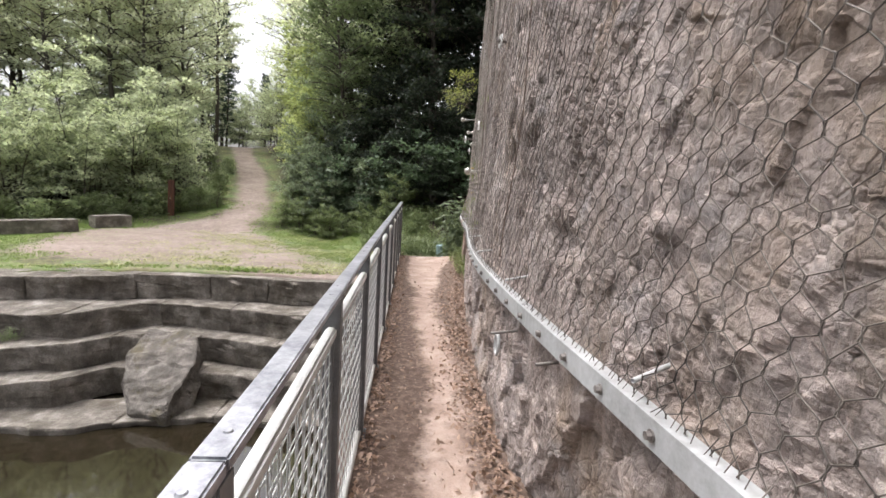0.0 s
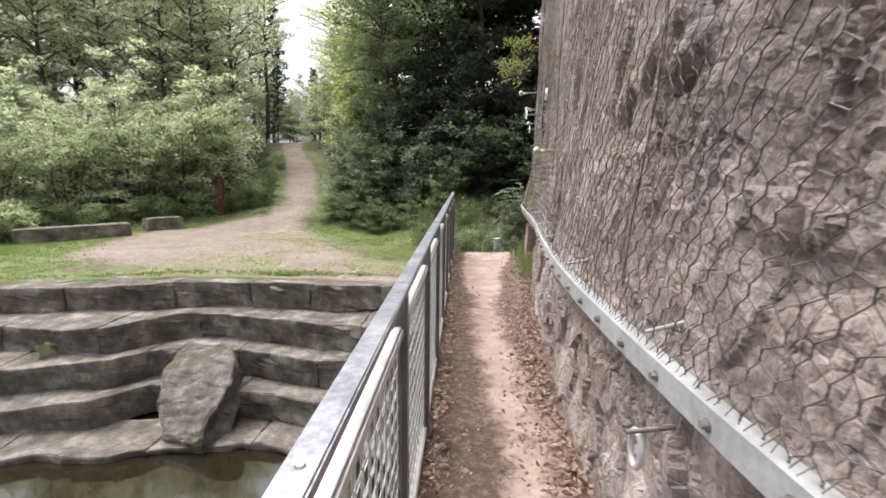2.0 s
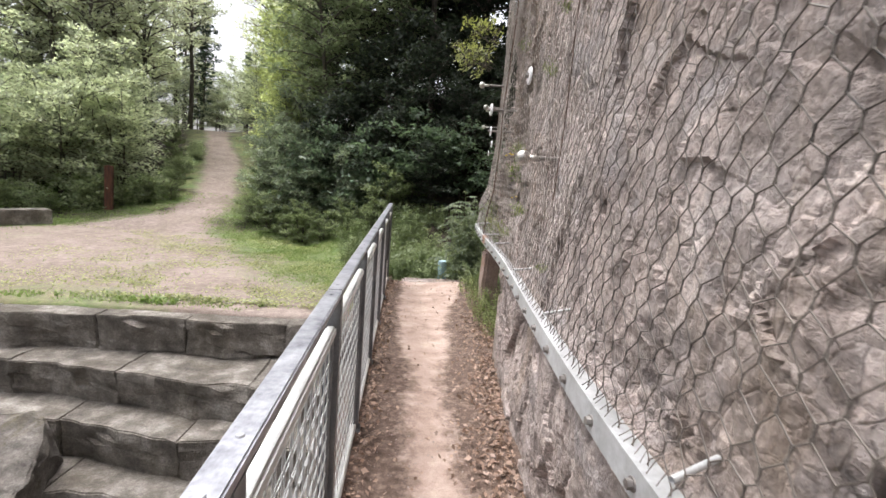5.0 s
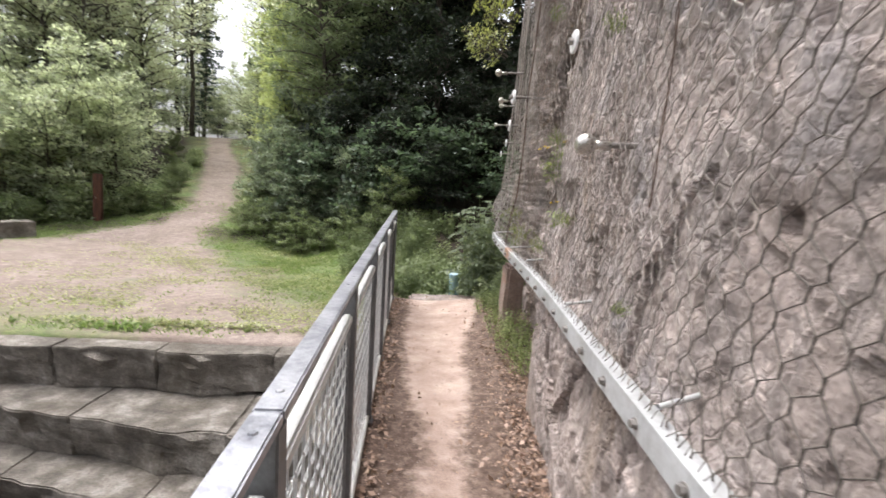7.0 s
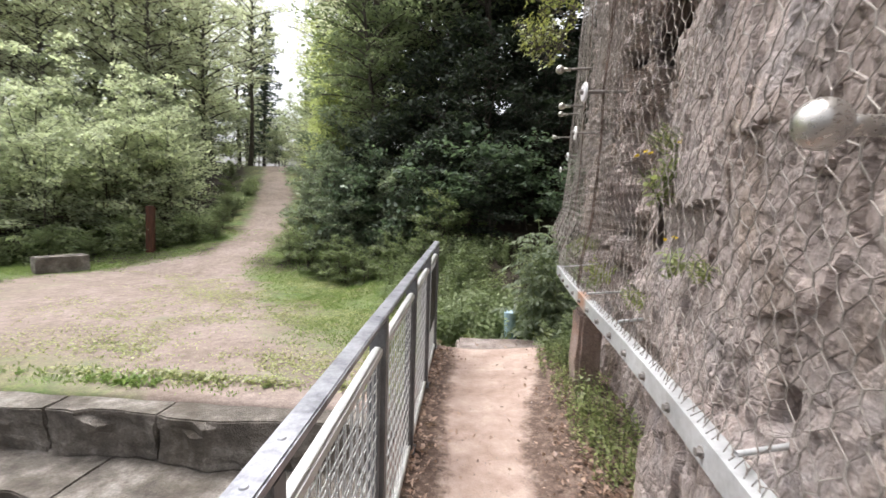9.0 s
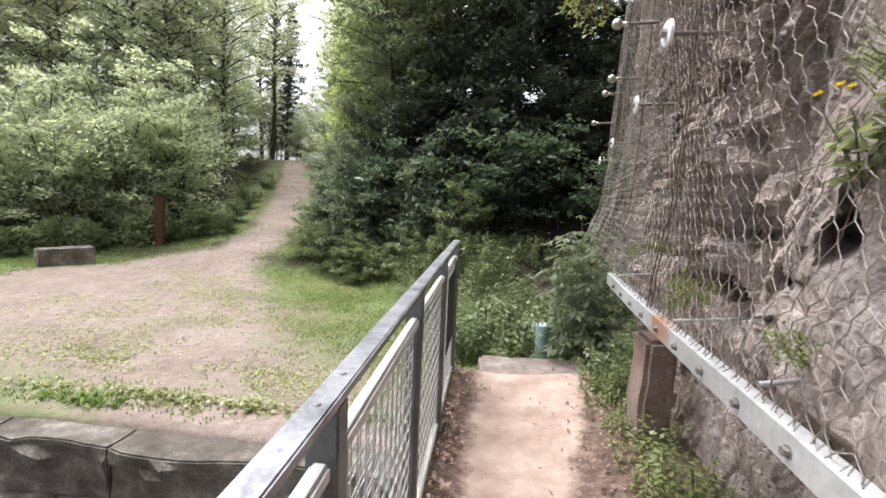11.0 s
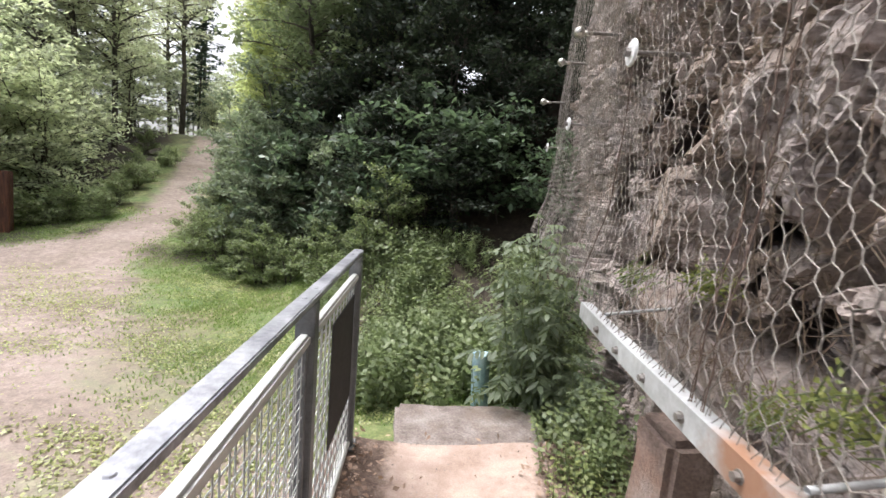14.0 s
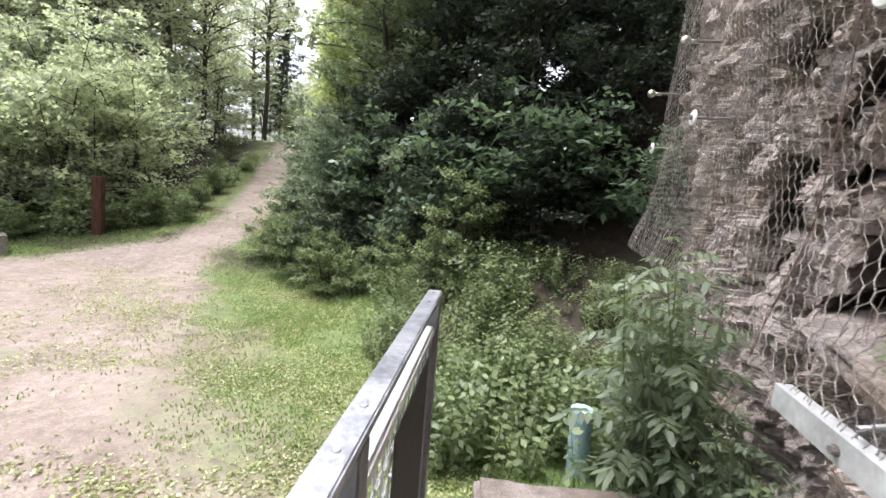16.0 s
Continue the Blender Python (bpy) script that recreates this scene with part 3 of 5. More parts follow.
def cliff_face(Y, Z):
    """Face of the rock behind the netting: flat jointed rock first, broken overhanging beds past the bend; and how deep its hollows are."""
    wild = np.clip((Y - 5.5) / 1.1, 0, 1)
    wild = wild * wild * (3 - 2 * wild)
    plain = 1 - wild
    far = np.clip((Y - 7.3) / 1.0, 0, 1)
    x = FACE_X(Y) + 0.03 * np.clip(Z - 1, 0, 6) + 0.035 + 0.13 * wild + 0.14 * far
    x = x + (0.025 + 0.055 * wild) * fractal(Y, Z, 41, 0.9, 3)
    wy, wz = Y + 0.06 * fractal(Y, Z, 43, 3.0, 3), Z + 0.05 * fractal(Y, Z, 45, 3.0, 3)
    # joint-bounded faces at four sizes, the small ones in broken patches
    rough = np.clip(0.35 + 0.9 * fractal(Y, Z, 65, 1.4, 3), 0.1, 1) * plain + wild
    o, t, d = cells(wy + 0.3 * wz, wz * (0.62 + 0.25 * wild) - 0.2 * wy, 44, 2.6)
    x = x + (0.014 * plain + 0.10 * wild) * o + (0.05 * plain + 0.24 * wild) * t
    o2, t2, d2 = cells(wy - 0.25 * wz, wz * (0.66 + 0.35 * wild), 48, 6.5)
    x = x + (0.009 * plain + 0.04 * wild) * o2 + (0.034 * plain + 0.12 * wild) * t2 + rough * 0.012 * np.clip(1 - d2 / 0.08, 0, 1)
    o3, t3, d3 = cells(wy + 0.2 * wz, wz * 0.72, 58, 15.0)
    x = x + rough * ((0.007 * plain + 0.013 * wild) * o3 + (0.03 * plain + 0.04 * wild) * t3)
    o4, t4, d4 = cells(Y, Z * 0.8, 62, 32.0)
    x = x + rough * (0.004 * o4 + 0.014 * t4)
    x = x + 0.006 * fractal(Y, Z, 51, 14.0, 3, 0.65)
    # pits with dark mouths in the flat part
    pit = np.clip(fractal(wy, wz * 0.8, 55, 3.1, 2) - 0.72, 0, 1)
    x = x + (0.06 + 0.24 * wild) * pit
    for hy, hz, sy, sz, dp in ((1.93, 1.13, 0.018, 0.05, 0.13), (4.5, 1.06, 0.04, 0.05, 0.2), (0.35, 1.75, 0.04, 0.04, 0.08), (3.2, 1.5, 0.02, 0.03, 0.06), (1.82, 1.6, 0.02, 0.03, 0.08), (4.9, 1.63, 0.03, 0.16, 0.12)):
        x = x + dp * np.exp(-((Y - hy) / sy) ** 4 - ((Z - hz) / sz) ** 4)
    for hy, hz in ((1.55, 1.88), (1.28, 1.82), (1.8, 1.8)):
        x = x + 0.07 * np.exp(-((wy - hy) / 0.08) ** 4 - ((wz - hz + 0.5 * (wy - hy)) / 0.03) ** 2) - 0.04 * np.exp(-((wy - hy) / 0.14) ** 2 - ((wz - hz - 0.09 + 0.5 * (wy - hy)) / 0.06) ** 2)
    x = x - 0.05 * np.exp(-((Y + 0.2) / 0.07) ** 4 - ((Z - 1.44) / 0.035) ** 4)
    # beds past the bend: each one overhangs the next
    for freq, dip, amp, seed in ((2.3, 0.25, 0.09, 93), (6.1, -0.3, 0.02, 95)):
        ph = freq * (Z + dip * Y) + 0.45 * fractal(Y, Z * 0.4, seed, 1.6, 3)
        bed = ph - np.floor(ph)
        x = x + np.clip((Y - 5.6) / 1.2, 0, 1) * amp * (0.7 + 0.5 * grid_noise(Y, np.floor(ph) * 3.7, seed + 1, 1.9)) * (bed ** 2.2 - 0.25)
    # upright joints there
    ph = wy * 2.4 + 0.3 * fractal(Y * 0.5, Z, 97, 1.1, 3) + 0.1 * Z
    x = x + np.clip((Y - 5.6) / 1.0, 0, 1) * 0.09 * (0.8 + 0.6 * grid_noise(np.floor(ph), Z, 94, 1.7)) * (ph - np.floor(ph)) ** 1.4
    # dark hollows that burrow onwards behind the face: place, half sizes, tilt, depth
    burrow = np.zeros(np.shape(Y))
    wob, woz = 0.10 * fractal(Y, Z, 91, 3.0, 3, 0.6), 0.08 * fractal(Y, Z, 92, 4.0, 3, 0.6)
    for hy, hz, sy, sz, tilt, dp in ((7.92, 1.9, 0.45, 0.17, -0.25, 1.3), (8.5, 1.84, 0.14, 0.08, -0.2, 0.7), (8.25, 1.38, 0.4, 0.18, -0.15, 1.2), (8.45, 2.16, 0.22, 0.06, -0.2, 0.5), (8.9, 2.0, 0.12, 0.3, 0.0, 0.4), (6.98, 1.42, 0.10, 0.07, -0.4, 0.4), (6.75, 0.98, 0.34, 0.15, 0.1, 1.0), (6.3, 1.02, 0.2, 0.07, 0.1, 0.4), (7.75, 2.12, 0.16, 0.05, -0.3, 0.4), (6.25, 2.66, 0.35, 0.2, -0.2, 0.8), (5.7, 2.38, 0.25, 0.14, -0.2, 0.6), (5.9, 1.14, 0.12, 0.05, 0.1, 0.3), (5.62, 1.5, 0.05, 0.1, 0.3, 0.2), (8.0, 1.0, 0.7, 0.2, 0.0, 1.0), (9.6, 1.5, 0.15, 0.3, 0.0, 0.4), (9.8, 2.6, 0.2, 0.3, 0.0, 0.4), (7.3, 2.75, 0.3, 0.12, -0.2, 0.5)):
        deep = dp * hollow(Y, Z, hy, hz, sy, sz, tilt, wob, woz)
        x, burrow = x + deep, np.maximum(burrow, deep)
    # slabs standing proud: a tilted flat one, an angular block over the low hollow, a pale bulge
    for hy, hz, sy, sz, tilt, dp in ((6.74, 1.66, 0.19, 0.15, -0.5, 0.17), (6.47, 1.24, 0.11, 0.09, 0.2, 0.15), (7.52, 1.42, 0.12, 0.22, 0.0, 0.14), (6.4, 1.66, 0.14, 0.24, -0.2, 0.10), (8.15, 2.08, 0.2, 0.08, -0.2, 0.14)):
        x = x - dp * hollow(Y, Z, hy, hz, sy, sz, tilt, wob * 0.4, woz * 0.4)
    x = np.where(Z > BEAM_Z - 0.02, np.maximum(x, net_x(Y, Z) + 0.014 + 0.012 * (o3 + 1) * 0.5), x)
    low = np.clip((BEAM_Z - 0.02 - Z) / 0.12, 0, 1) * np.clip((8.5 - Y) / 0.5, 0, 1)
    lowx = BEAM_X(Y) + 0.06 + 0.035 * fractal(Y, Z, 61, 1.6, 3) + 0.025 * o + 0.07 * t + 0.014 * o2 + 0.04 * t2 + 0.006 * o3 + 0.02 * t3 - 0.05 * np.clip(0.35 - Z, 0, 0.4)
    lowx = lowx + 0.38 * np.clip((Y - 5.2) / 0.5, 0, 1)
    lowx = np.maximum(lowx, BEAM_X(Y) + 0.012)
    return x * (1 - low) + lowx * low, burrow


def make_cliff():
    ys = np.concatenate([np.arange(-6, -2.5, 0.07), np.arange(-2.5, -0.8, 0.02), np.arange(-0.8, 5.0, 0.014), np.arange(5.0, 9.2, 0.011), np.arange(9.2, 17, 0.05)])
    zs = np.concatenate([np.arange(-0.45, 3.0, 0.0125), np.arange(3.0, 3.3, 0.03), np.arange(3.3, 9.0, 0.08)])
    Y, Z = np.meshgrid(ys, zs, indexing="ij")
    X, burrow = cliff_face(Y, Z)
    Y, Z = Y + 0.95 * burrow, Z + 0.22 * burrow
    n, m = X.shape
    idx = np.arange(n * m).reshape(n, m)
    f = np.stack([idx[:-1, :-1], idx[:-1, 1:], idx[1:, 1:], idx[1:, :-1]], -1).reshape(-1, 4)
    V = np.stack([X, Y, Z], -1).reshape(-1, 3)
    # sloping top behind the edge
    k = len(V)
    top = idx[:, -1]
    back = V[top] + np.array([9.0, 0, 2.5])
    V = np.concatenate([V, back])
    sk = np.stack([top[:-1], k + np.arange(n - 1), k + np.arange(1, n), top[1:]], 1)
    me = shaped("cliff", V, np.concatenate([f, sk]), M_ROCK)
    tagged(new("cliff", me), "grey-brown fractured rock face beside the footpath", "rock face", kind="structure")


make_cliff()


# ---- angle beam ----
def make_beam():
    top = new("angle_beam")
    tagged(top, "galvanised steel angle beam with rust patch, bolted along the rock", "steel beam")
    ys = np.arange(-5.0, 8.05, 0.1)
    prof = [(0.0, -0.085), (0.0, 0.0), (0.058, 0.0), (0.058, -0.007), (0.007, -0.007), (0.007, -0.085)]
    bx = BEAM_X(ys)
    V = np.array([[(bx[i] - 0.012 + px, y, BEAM_Z + pz) for px, pz in prof] for i, y in enumerate(ys)]).reshape(-1, 3)
    k, n = len(prof), len(ys)
    F = [(i * k + j, i * k + (j + 1) % k, (i + 1) * k + (j + 1) % k, (i + 1) * k + j) for i in range(n - 1) for j in range(k)]
    part("beam_profile", shaped("beam_profile", V, F, M_BEAM), top)
    bm = bmesh.new()
    bmesh.ops.create_cone(bm, cap_ends=True, segments=6, radius1=0.013, radius2=0.013, depth=0.016, matrix=Matrix.Rotation(radians(90), 4, "Y"))
    bmesh.ops.create_cone(bm, cap_ends=True, segments=12, radius1=0.018, radius2=0.018, depth=0.004, matrix=Matrix.Translation((0.008, 0, 0)) @ Matrix.Rotation(radians(90), 4, "Y"))
    bolt = from_bm("bolt", bm, M_BOLT)
    y = -3.0
    while y < 7.9:
        part("bolt", bolt, top, at=pose(float(BEAM_X(y)) - 0.022, y, BEAM_Z - 0.047, random.uniform(0, 60)))
        y += 0.28
    # wire ends of the netting hooked over the flange
    y = np.arange(-3.2, 8.0, 0.04)
    y = y + np.random.uniform(-0.014, 0.014, len(y))
    x = BEAM_X(y) - 0.012
    j, e = np.random.uniform(-0.012, 0.02, len(y)), np.random.uniform(0.0, 0.02, len(y))
    a, b = np.stack([x + 0.036, y - j, BEAM_Z + 0.035 + e], 1), np.stack([x + 0.006 + 0.5 * e, y, y * 0 + BEAM_Z + 0.005], 1)
    segs = np.stack([a, b], 1)
    ties = part("wire_ties", tube_mesh("wire_ties", segs, np.full((len(segs), 2), 0.0016), M_NET_DARK), top)
    tagged(ties, kind="stuff")


make_beam()


# ---- rockfall netting ----
def make_net():
    cw, ch = 0.08, 0.122
    segs, rad = [], []
    rows = int((5.4 - BEAM_Z) / (ch * 0.5))
    ys = np.arange(-3.6, 12.8, cw)
    jit = lambda n: np.random.uniform(-0.011, 0.011, n)
    grid = {}
    for r in range(rows + 1):
        off = cw / 2 if r % 2 else 0.0
        y = ys + off + jit(len(ys))
        z = BEAM_Z + 0.004 + r * ch / 2 + jit(len(ys)) * (r > 0)
        y = y + 0.025 * grid_noise(y, z, 81, 1.3)
        lo, hi = z - 0.014 * (r > 0), z + 0.014
        grid[r] = (y, lo, hi)
    P = lambda y, z: np.stack([net_x(y, z) - 0.012 * np.abs(grid_noise(y, z, 83, 9.0)), y, z], 1)
    for r in range(rows):
        y, lo, hi = grid[r]
        y2, lo2, hi2 = grid[r + 1]
        for e in (-0.003, 0.003):
            segs.append(np.stack([P(y - e, lo), P(y + e, hi)], 1))
            rad.append(np.full((len(y), 2), 0.0022))
        # slanting wires to the two twists above
        a = np.stack([P(y, hi), P(y2, lo2)], 1)
        if r % 2 == 0:
            b = np.stack([P(y[1:], hi[1:]), P(y2[:-1], lo2[:-1])], 1)
        else:
            b = np.stack([P(y[:-1], hi[:-1]), P(y2[1:], lo2[1:])], 1)
        for q in (a, b):
            segs.append(q)
            rad.append(np.full((len(q), 2), 0.0019))
    segs, rad = np.concatenate(segs), np.concatenate(rad)
    top = tagged(new("rockfall_netting"), "hexagonal galvanised wire netting draped over the rock face", "wire netting")
    # wires below y 3.3 get the darker copy, shade put into their colour
    shaded_wires = segs[:, 0, 1] < 3.3 + 0.1 * np.sin(segs[:, 0, 2] * 3)
    for pick, mat in ((shaded_wires, M_NET_DARK), (~shaded_wires, M_NET)):
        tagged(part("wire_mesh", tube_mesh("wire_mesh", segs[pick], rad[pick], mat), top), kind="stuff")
    # lacing cables where two widths of netting overlap
    for y0, z0 in ((1.3, 1.1), (3.72, 1.5), (6.75, BEAM_Z), (6.82, BEAM_Z), (8.3, BEAM_Z)):
        z = np.arange(z0, 5.4, 0.06)
        y = y0 + 0.012 * np.sin(z * 5 + y0) + np.random.uniform(-0.006, 0.006, len(z))
        p = np.stack([net_x(y, z) - 0.006, y, z], 1)
        part("lacing_wire", rope("lacing_wire", p, 0.0024, M_LACE), top)
        part("lacing_wire", rope("lacing_wire", p + np.stack([z * 0 - 0.004, 0.012 * np.sin(z * 40), z * 0], 1), 0.0016, M_LACE), top)


make_net()


# ---- anchors: balls and round plates on rods ----
def make_anchor(kind, x, y, z, back=0.3, r=0.044):
    name = "ball_anchor" if kind == "ball" else "plate_anchor"
    top = new(name)
    top.matrix_basis = pose(x, y, z, 0, 0, random.uniform(-4, 4))
    part("rod", tube_mesh("rod", [[(0, 0, 0), (back, 0, 0.01)]], [[0.013, 0.013]], M_BOLT, 8), top)
    bm = bmesh.new()
    if kind == "ball":
        tagged(top, "brushed steel ball on a rock anchor rod", "rock anchor", "rock anchors")
        bmesh.ops.create_uvsphere(bm, u_segments=24, v_segments=14, radius=r)
        part("ball", from_bm("ball", bm, M_BALL, True), top)
        bm = bmesh.new()
        bmesh.ops.create_cone(bm, cap_ends=True, segments=14, radius1=r * 0.42, radius2=r * 0.42, depth=0.08, matrix=Matrix.Translation((r + 0.02, 0, 0)) @ Matrix.Rotation(radians(90), 4, "Y"))
        part("sleeve", from_bm("sleeve", bm, M_BALL, True), top)
    else:
        tagged(top, "white round anchor plate with nut on a rod", "rock anchor", "rock anchors")
        bmesh.ops.create_cone(bm, cap_ends=True, segments=24, radius1=r * 1.55, radius2=r * 1.4, depth=0.016, matrix=Matrix.Rotation(radians(-90), 4, "Y"))
        bmesh.ops.bevel(bm, geom=[e for e in bm.edges], offset=0.003, segments=1, affect="EDGES")
        part("plate", from_bm("plate", bm, M_PLATE), top)
        bm = bmesh.new()
        bmesh.ops.create_cone(bm, cap_ends=True, segments=6, radius1=0.022, radius2=0.022, depth=0.03, matrix=Matrix.Translation((-0.02, 0, 0)) @ Matrix.Rotation(radians(90), 4, "Y"))
        part("nut", from_bm("nut", bm, M_BOLT), top)


for kx, ky, kz in ((0.91, 4.13, 1.725), (1.18, 8.09, 2.895), (1.44, 9.27, 2.78), (1.70, 10.71, 2.95), (1.83, 11.93, 2.76)):
    make_anchor("ball", kx, ky, kz)
for kx, ky, kz in ((1.13, 5.10, 2.41), (1.12, 6.75, 2.374), (1.34, 7.975, 2.265), (1.82, 10.62, 2.296), (2.08, 12.47, 2.22), (1.0, 2.9, 2.9)):
    make_anchor("plate", kx, ky, kz, r=0.045)


def make_peg(y, z, reach, tilt, out=0.0):
    x = float(BEAM_X(y))
    top = tagged(new("rock_peg"), "thin steel rod set in the rock behind the beam", "steel rod", "rock pegs")
    part("rod", tube_mesh("rod", [[(x - out, y, z), (x + reach, y + tilt, z + 0.03)]], [[0.008, 0.008]], M_BOLT if out else M_MESHW, 8), top)


for row in ((-0.35, 1.0, 0.2, 0.1), (1.05, 1.0, 0.2, 0.06), (2.2, 1.0, 0.25, 0.1), (3.35, 1.0, 0.3, 0.1), (4.4, 0.99, 0.3, 0.06), (5.6, 1.0, 0.4, 0.1), (6.35, 0.99, 0.45, 0.05), (7.6, 0.99, 0.4, 0.1), (0.9, 0.72, 0.2, 0.02, 0.1), (0.25, 0.8, 0.2, 0.02, 0.06)):
    make_peg(*row)


# ---- railing ----
def make_railing():
    top = tagged(new("railing"), "galvanised steel railing with woven wire panels and flat top rail", "railing")
    y0, y1 = -5.0, 8.0
    for a, b in ((y0, -1.002), (-0.998, 2.998), (3.002, y1 + 0.03)):
        part("top_rail", box_mesh("top_rail", -0.017, 0.037, a, b, 1.124, 1.148, M_RAIL, 0.004, 2), top)
    post = box_mesh("post", -0.028, 0.036, -0.028, 0.028, -0.25, 1.125, M_POST, 0.004, 2)
    bm = bmesh.new()
    bmesh.ops.create_cone(bm, cap_ends=True, segments=12, radius1=0.009, radius2=0.006, depth=0.004)
    cap = from_bm("rivet", bm, M_RAIL)
    L = 1.0 - 0.075
    tube = tube_mesh("panel_bar", [[(0, -L / 2, 0), (0, L / 2, 0)]], [[0.02, 0.02]], M_TUBE, 10)
    capb = box_mesh("panel_bar", -0.019, 0.019, -L / 2, L / 2, -0.019, 0.019, M_TUBE, 0.008, 3)
    side = box_mesh("panel_stile", -0.012, 0.012, -0.008, 0.008, 0.09, 1.02, M_POST, 0.003)
    segs = []
    for i in range(1, 25):
        y = -L / 2 + L * i / 25
        segs.append(((0.002 * (-1) ** i, y, 0.08), (0.002 * (-1) ** i, y, 1.02)))
    for i in range(1, 26):
        z = 0.08 + 0.94 * i / 26
        segs.append(((-0.003 * (-1) ** i, -L / 2, z), (-0.003 * (-1) ** i, L / 2, z)))
    wire = tube_mesh("woven_wire", segs, np.full((len(segs), 2), 0.0023), M_MESHW, 4)
    foot = box_mesh("foot_plate", -0.05, 0.05, -0.06, 0.06, 0.0, 0.012, M_POST, 0.003)
    for i in range(13):
        y = y1 - i
        part("post", post, top, at=pose(0, y, 0))
        part("foot_plate", foot, top, at=pose(0, y, 0.025))
        for dy in (-0.07, 0.07):
            part("rivet", cap, top, at=pose(0.01, y + dy - 0.09 * (i == 0), 1.149))
        frame_ob = part("wire_panel", capb, top, "pale zinc frame with woven wire", pose(0.008, y - 0.5, 1.008))
        part("bottom_bar", tube, frame_ob, at=pose(0, 0, -0.945))
        for s in (-1, 1):
            part("panel_stile", side, frame_ob, at=pose(0, s * (L / 2 - 0.01), -1.018))
        tagged(part("woven_wire", wire, frame_ob, at=pose(0, 0, -1.018)), kind="stuff")
    sign = tagged(new("sign_plate", box_mesh("sign_plate", 0.014, 0.02, 7.36, 7.9, 0.38, 0.93, M_SIGN, 0.002)), "dark sign plate seen from behind, fixed to the railing", "sign")
    return top


make_railing()


# ---- terrace stones ----
def rough_block(name, L, D, H, mat, seed, wave=0.02, cuts=5, edge=0.025):
    """A hewn stone block; front along -y, base at -H."""
    bm = bmesh.new()
    bmesh.ops.create_cube(bm, size=1, matrix=Matrix.Diagonal((L, D, H, 1)))
    bmesh.ops.bevel(bm, geom=bm.edges[:], offset=edge, segments=2, affect="EDGES")
    long_edges = [e for e in bm.edges if e.calc_length() > 0.16]
    bmesh.ops.subdivide_edges(bm, edges=long_edges, cuts=cuts, use_grid_fill=True)
    off = Vector((seed * 7.13, seed * 3.7, seed * 1.9))
    for v in bm.verts:
        p = v.co
        n = noise.noise_vector(p * 2.2 + off) * wave + noise.noise_vector(p * 7.0 + off) * wave * 0.45
        if p.z > H * 0.42:
            n.z *= 0.5
        v.co = p + n
        v.co.z -= H / 2
    return from_bm(name, bm, mat)


def course_stone(cf, xa, xb, ztop, H, D, seed, lift):
    """A hewn stone bent to the line of its course."""
    me = rough_block("stone", xb - xa, D, H, M_STONE, seed, 0.016, 9, 0.014)
    co = np.empty(len(me.vertices) * 3)
    me.vertices.foreach_get("co", co)
    co = co.reshape(-1, 3)
    x = co[:, 0] + (xa + xb) / 2
    front = sum(cf(x + k * 0.12) for k in (-1, 0, 1)) / 3
    chip, tilt, _ = cells(x, co[:, 2] + co[:, 1] * 0.5 + seed, 97, 3.4)
    rough = (0.05 * fractal(x, co[:, 2], 91, 1.7, 3) + 0.02 * chip + 0.11 * tilt) * np.clip(0.5 - co[:, 1] / D, 0, 1)
    co = np.stack([x, front + co[:, 1] + D / 2 + rough, co[:, 2] + ztop + lift + 0.02 * fractal(x, co[:, 1], 95, 1.3, 3)], 1)
    me.vertices.foreach_set("co", co.ravel())
    me.update()
    return me


def make_terrace():
    rng = random.Random(11)
    terrace = tagged(new("stone_terrace"), "curved terrace of hewn stone courses stepping down to the pond", "terrace", kind="structure")
    for ci, (cf, ztop, H) in enumerate(COURSES):
        x = -0.12
        while x > -13:
            L = rng.uniform(0.9, 1.25) if ci == 0 and x > -3 else rng.uniform(1.1, 1.9)
            part("stone", course_stone(cf, x - L, x, ztop, H + 0.02, 0.7 if ci == 0 else 0.95, ci * 40 + x, rng.uniform(-0.008, 0.008)), terrace)
            x -= L + 0.005


make_terrace()


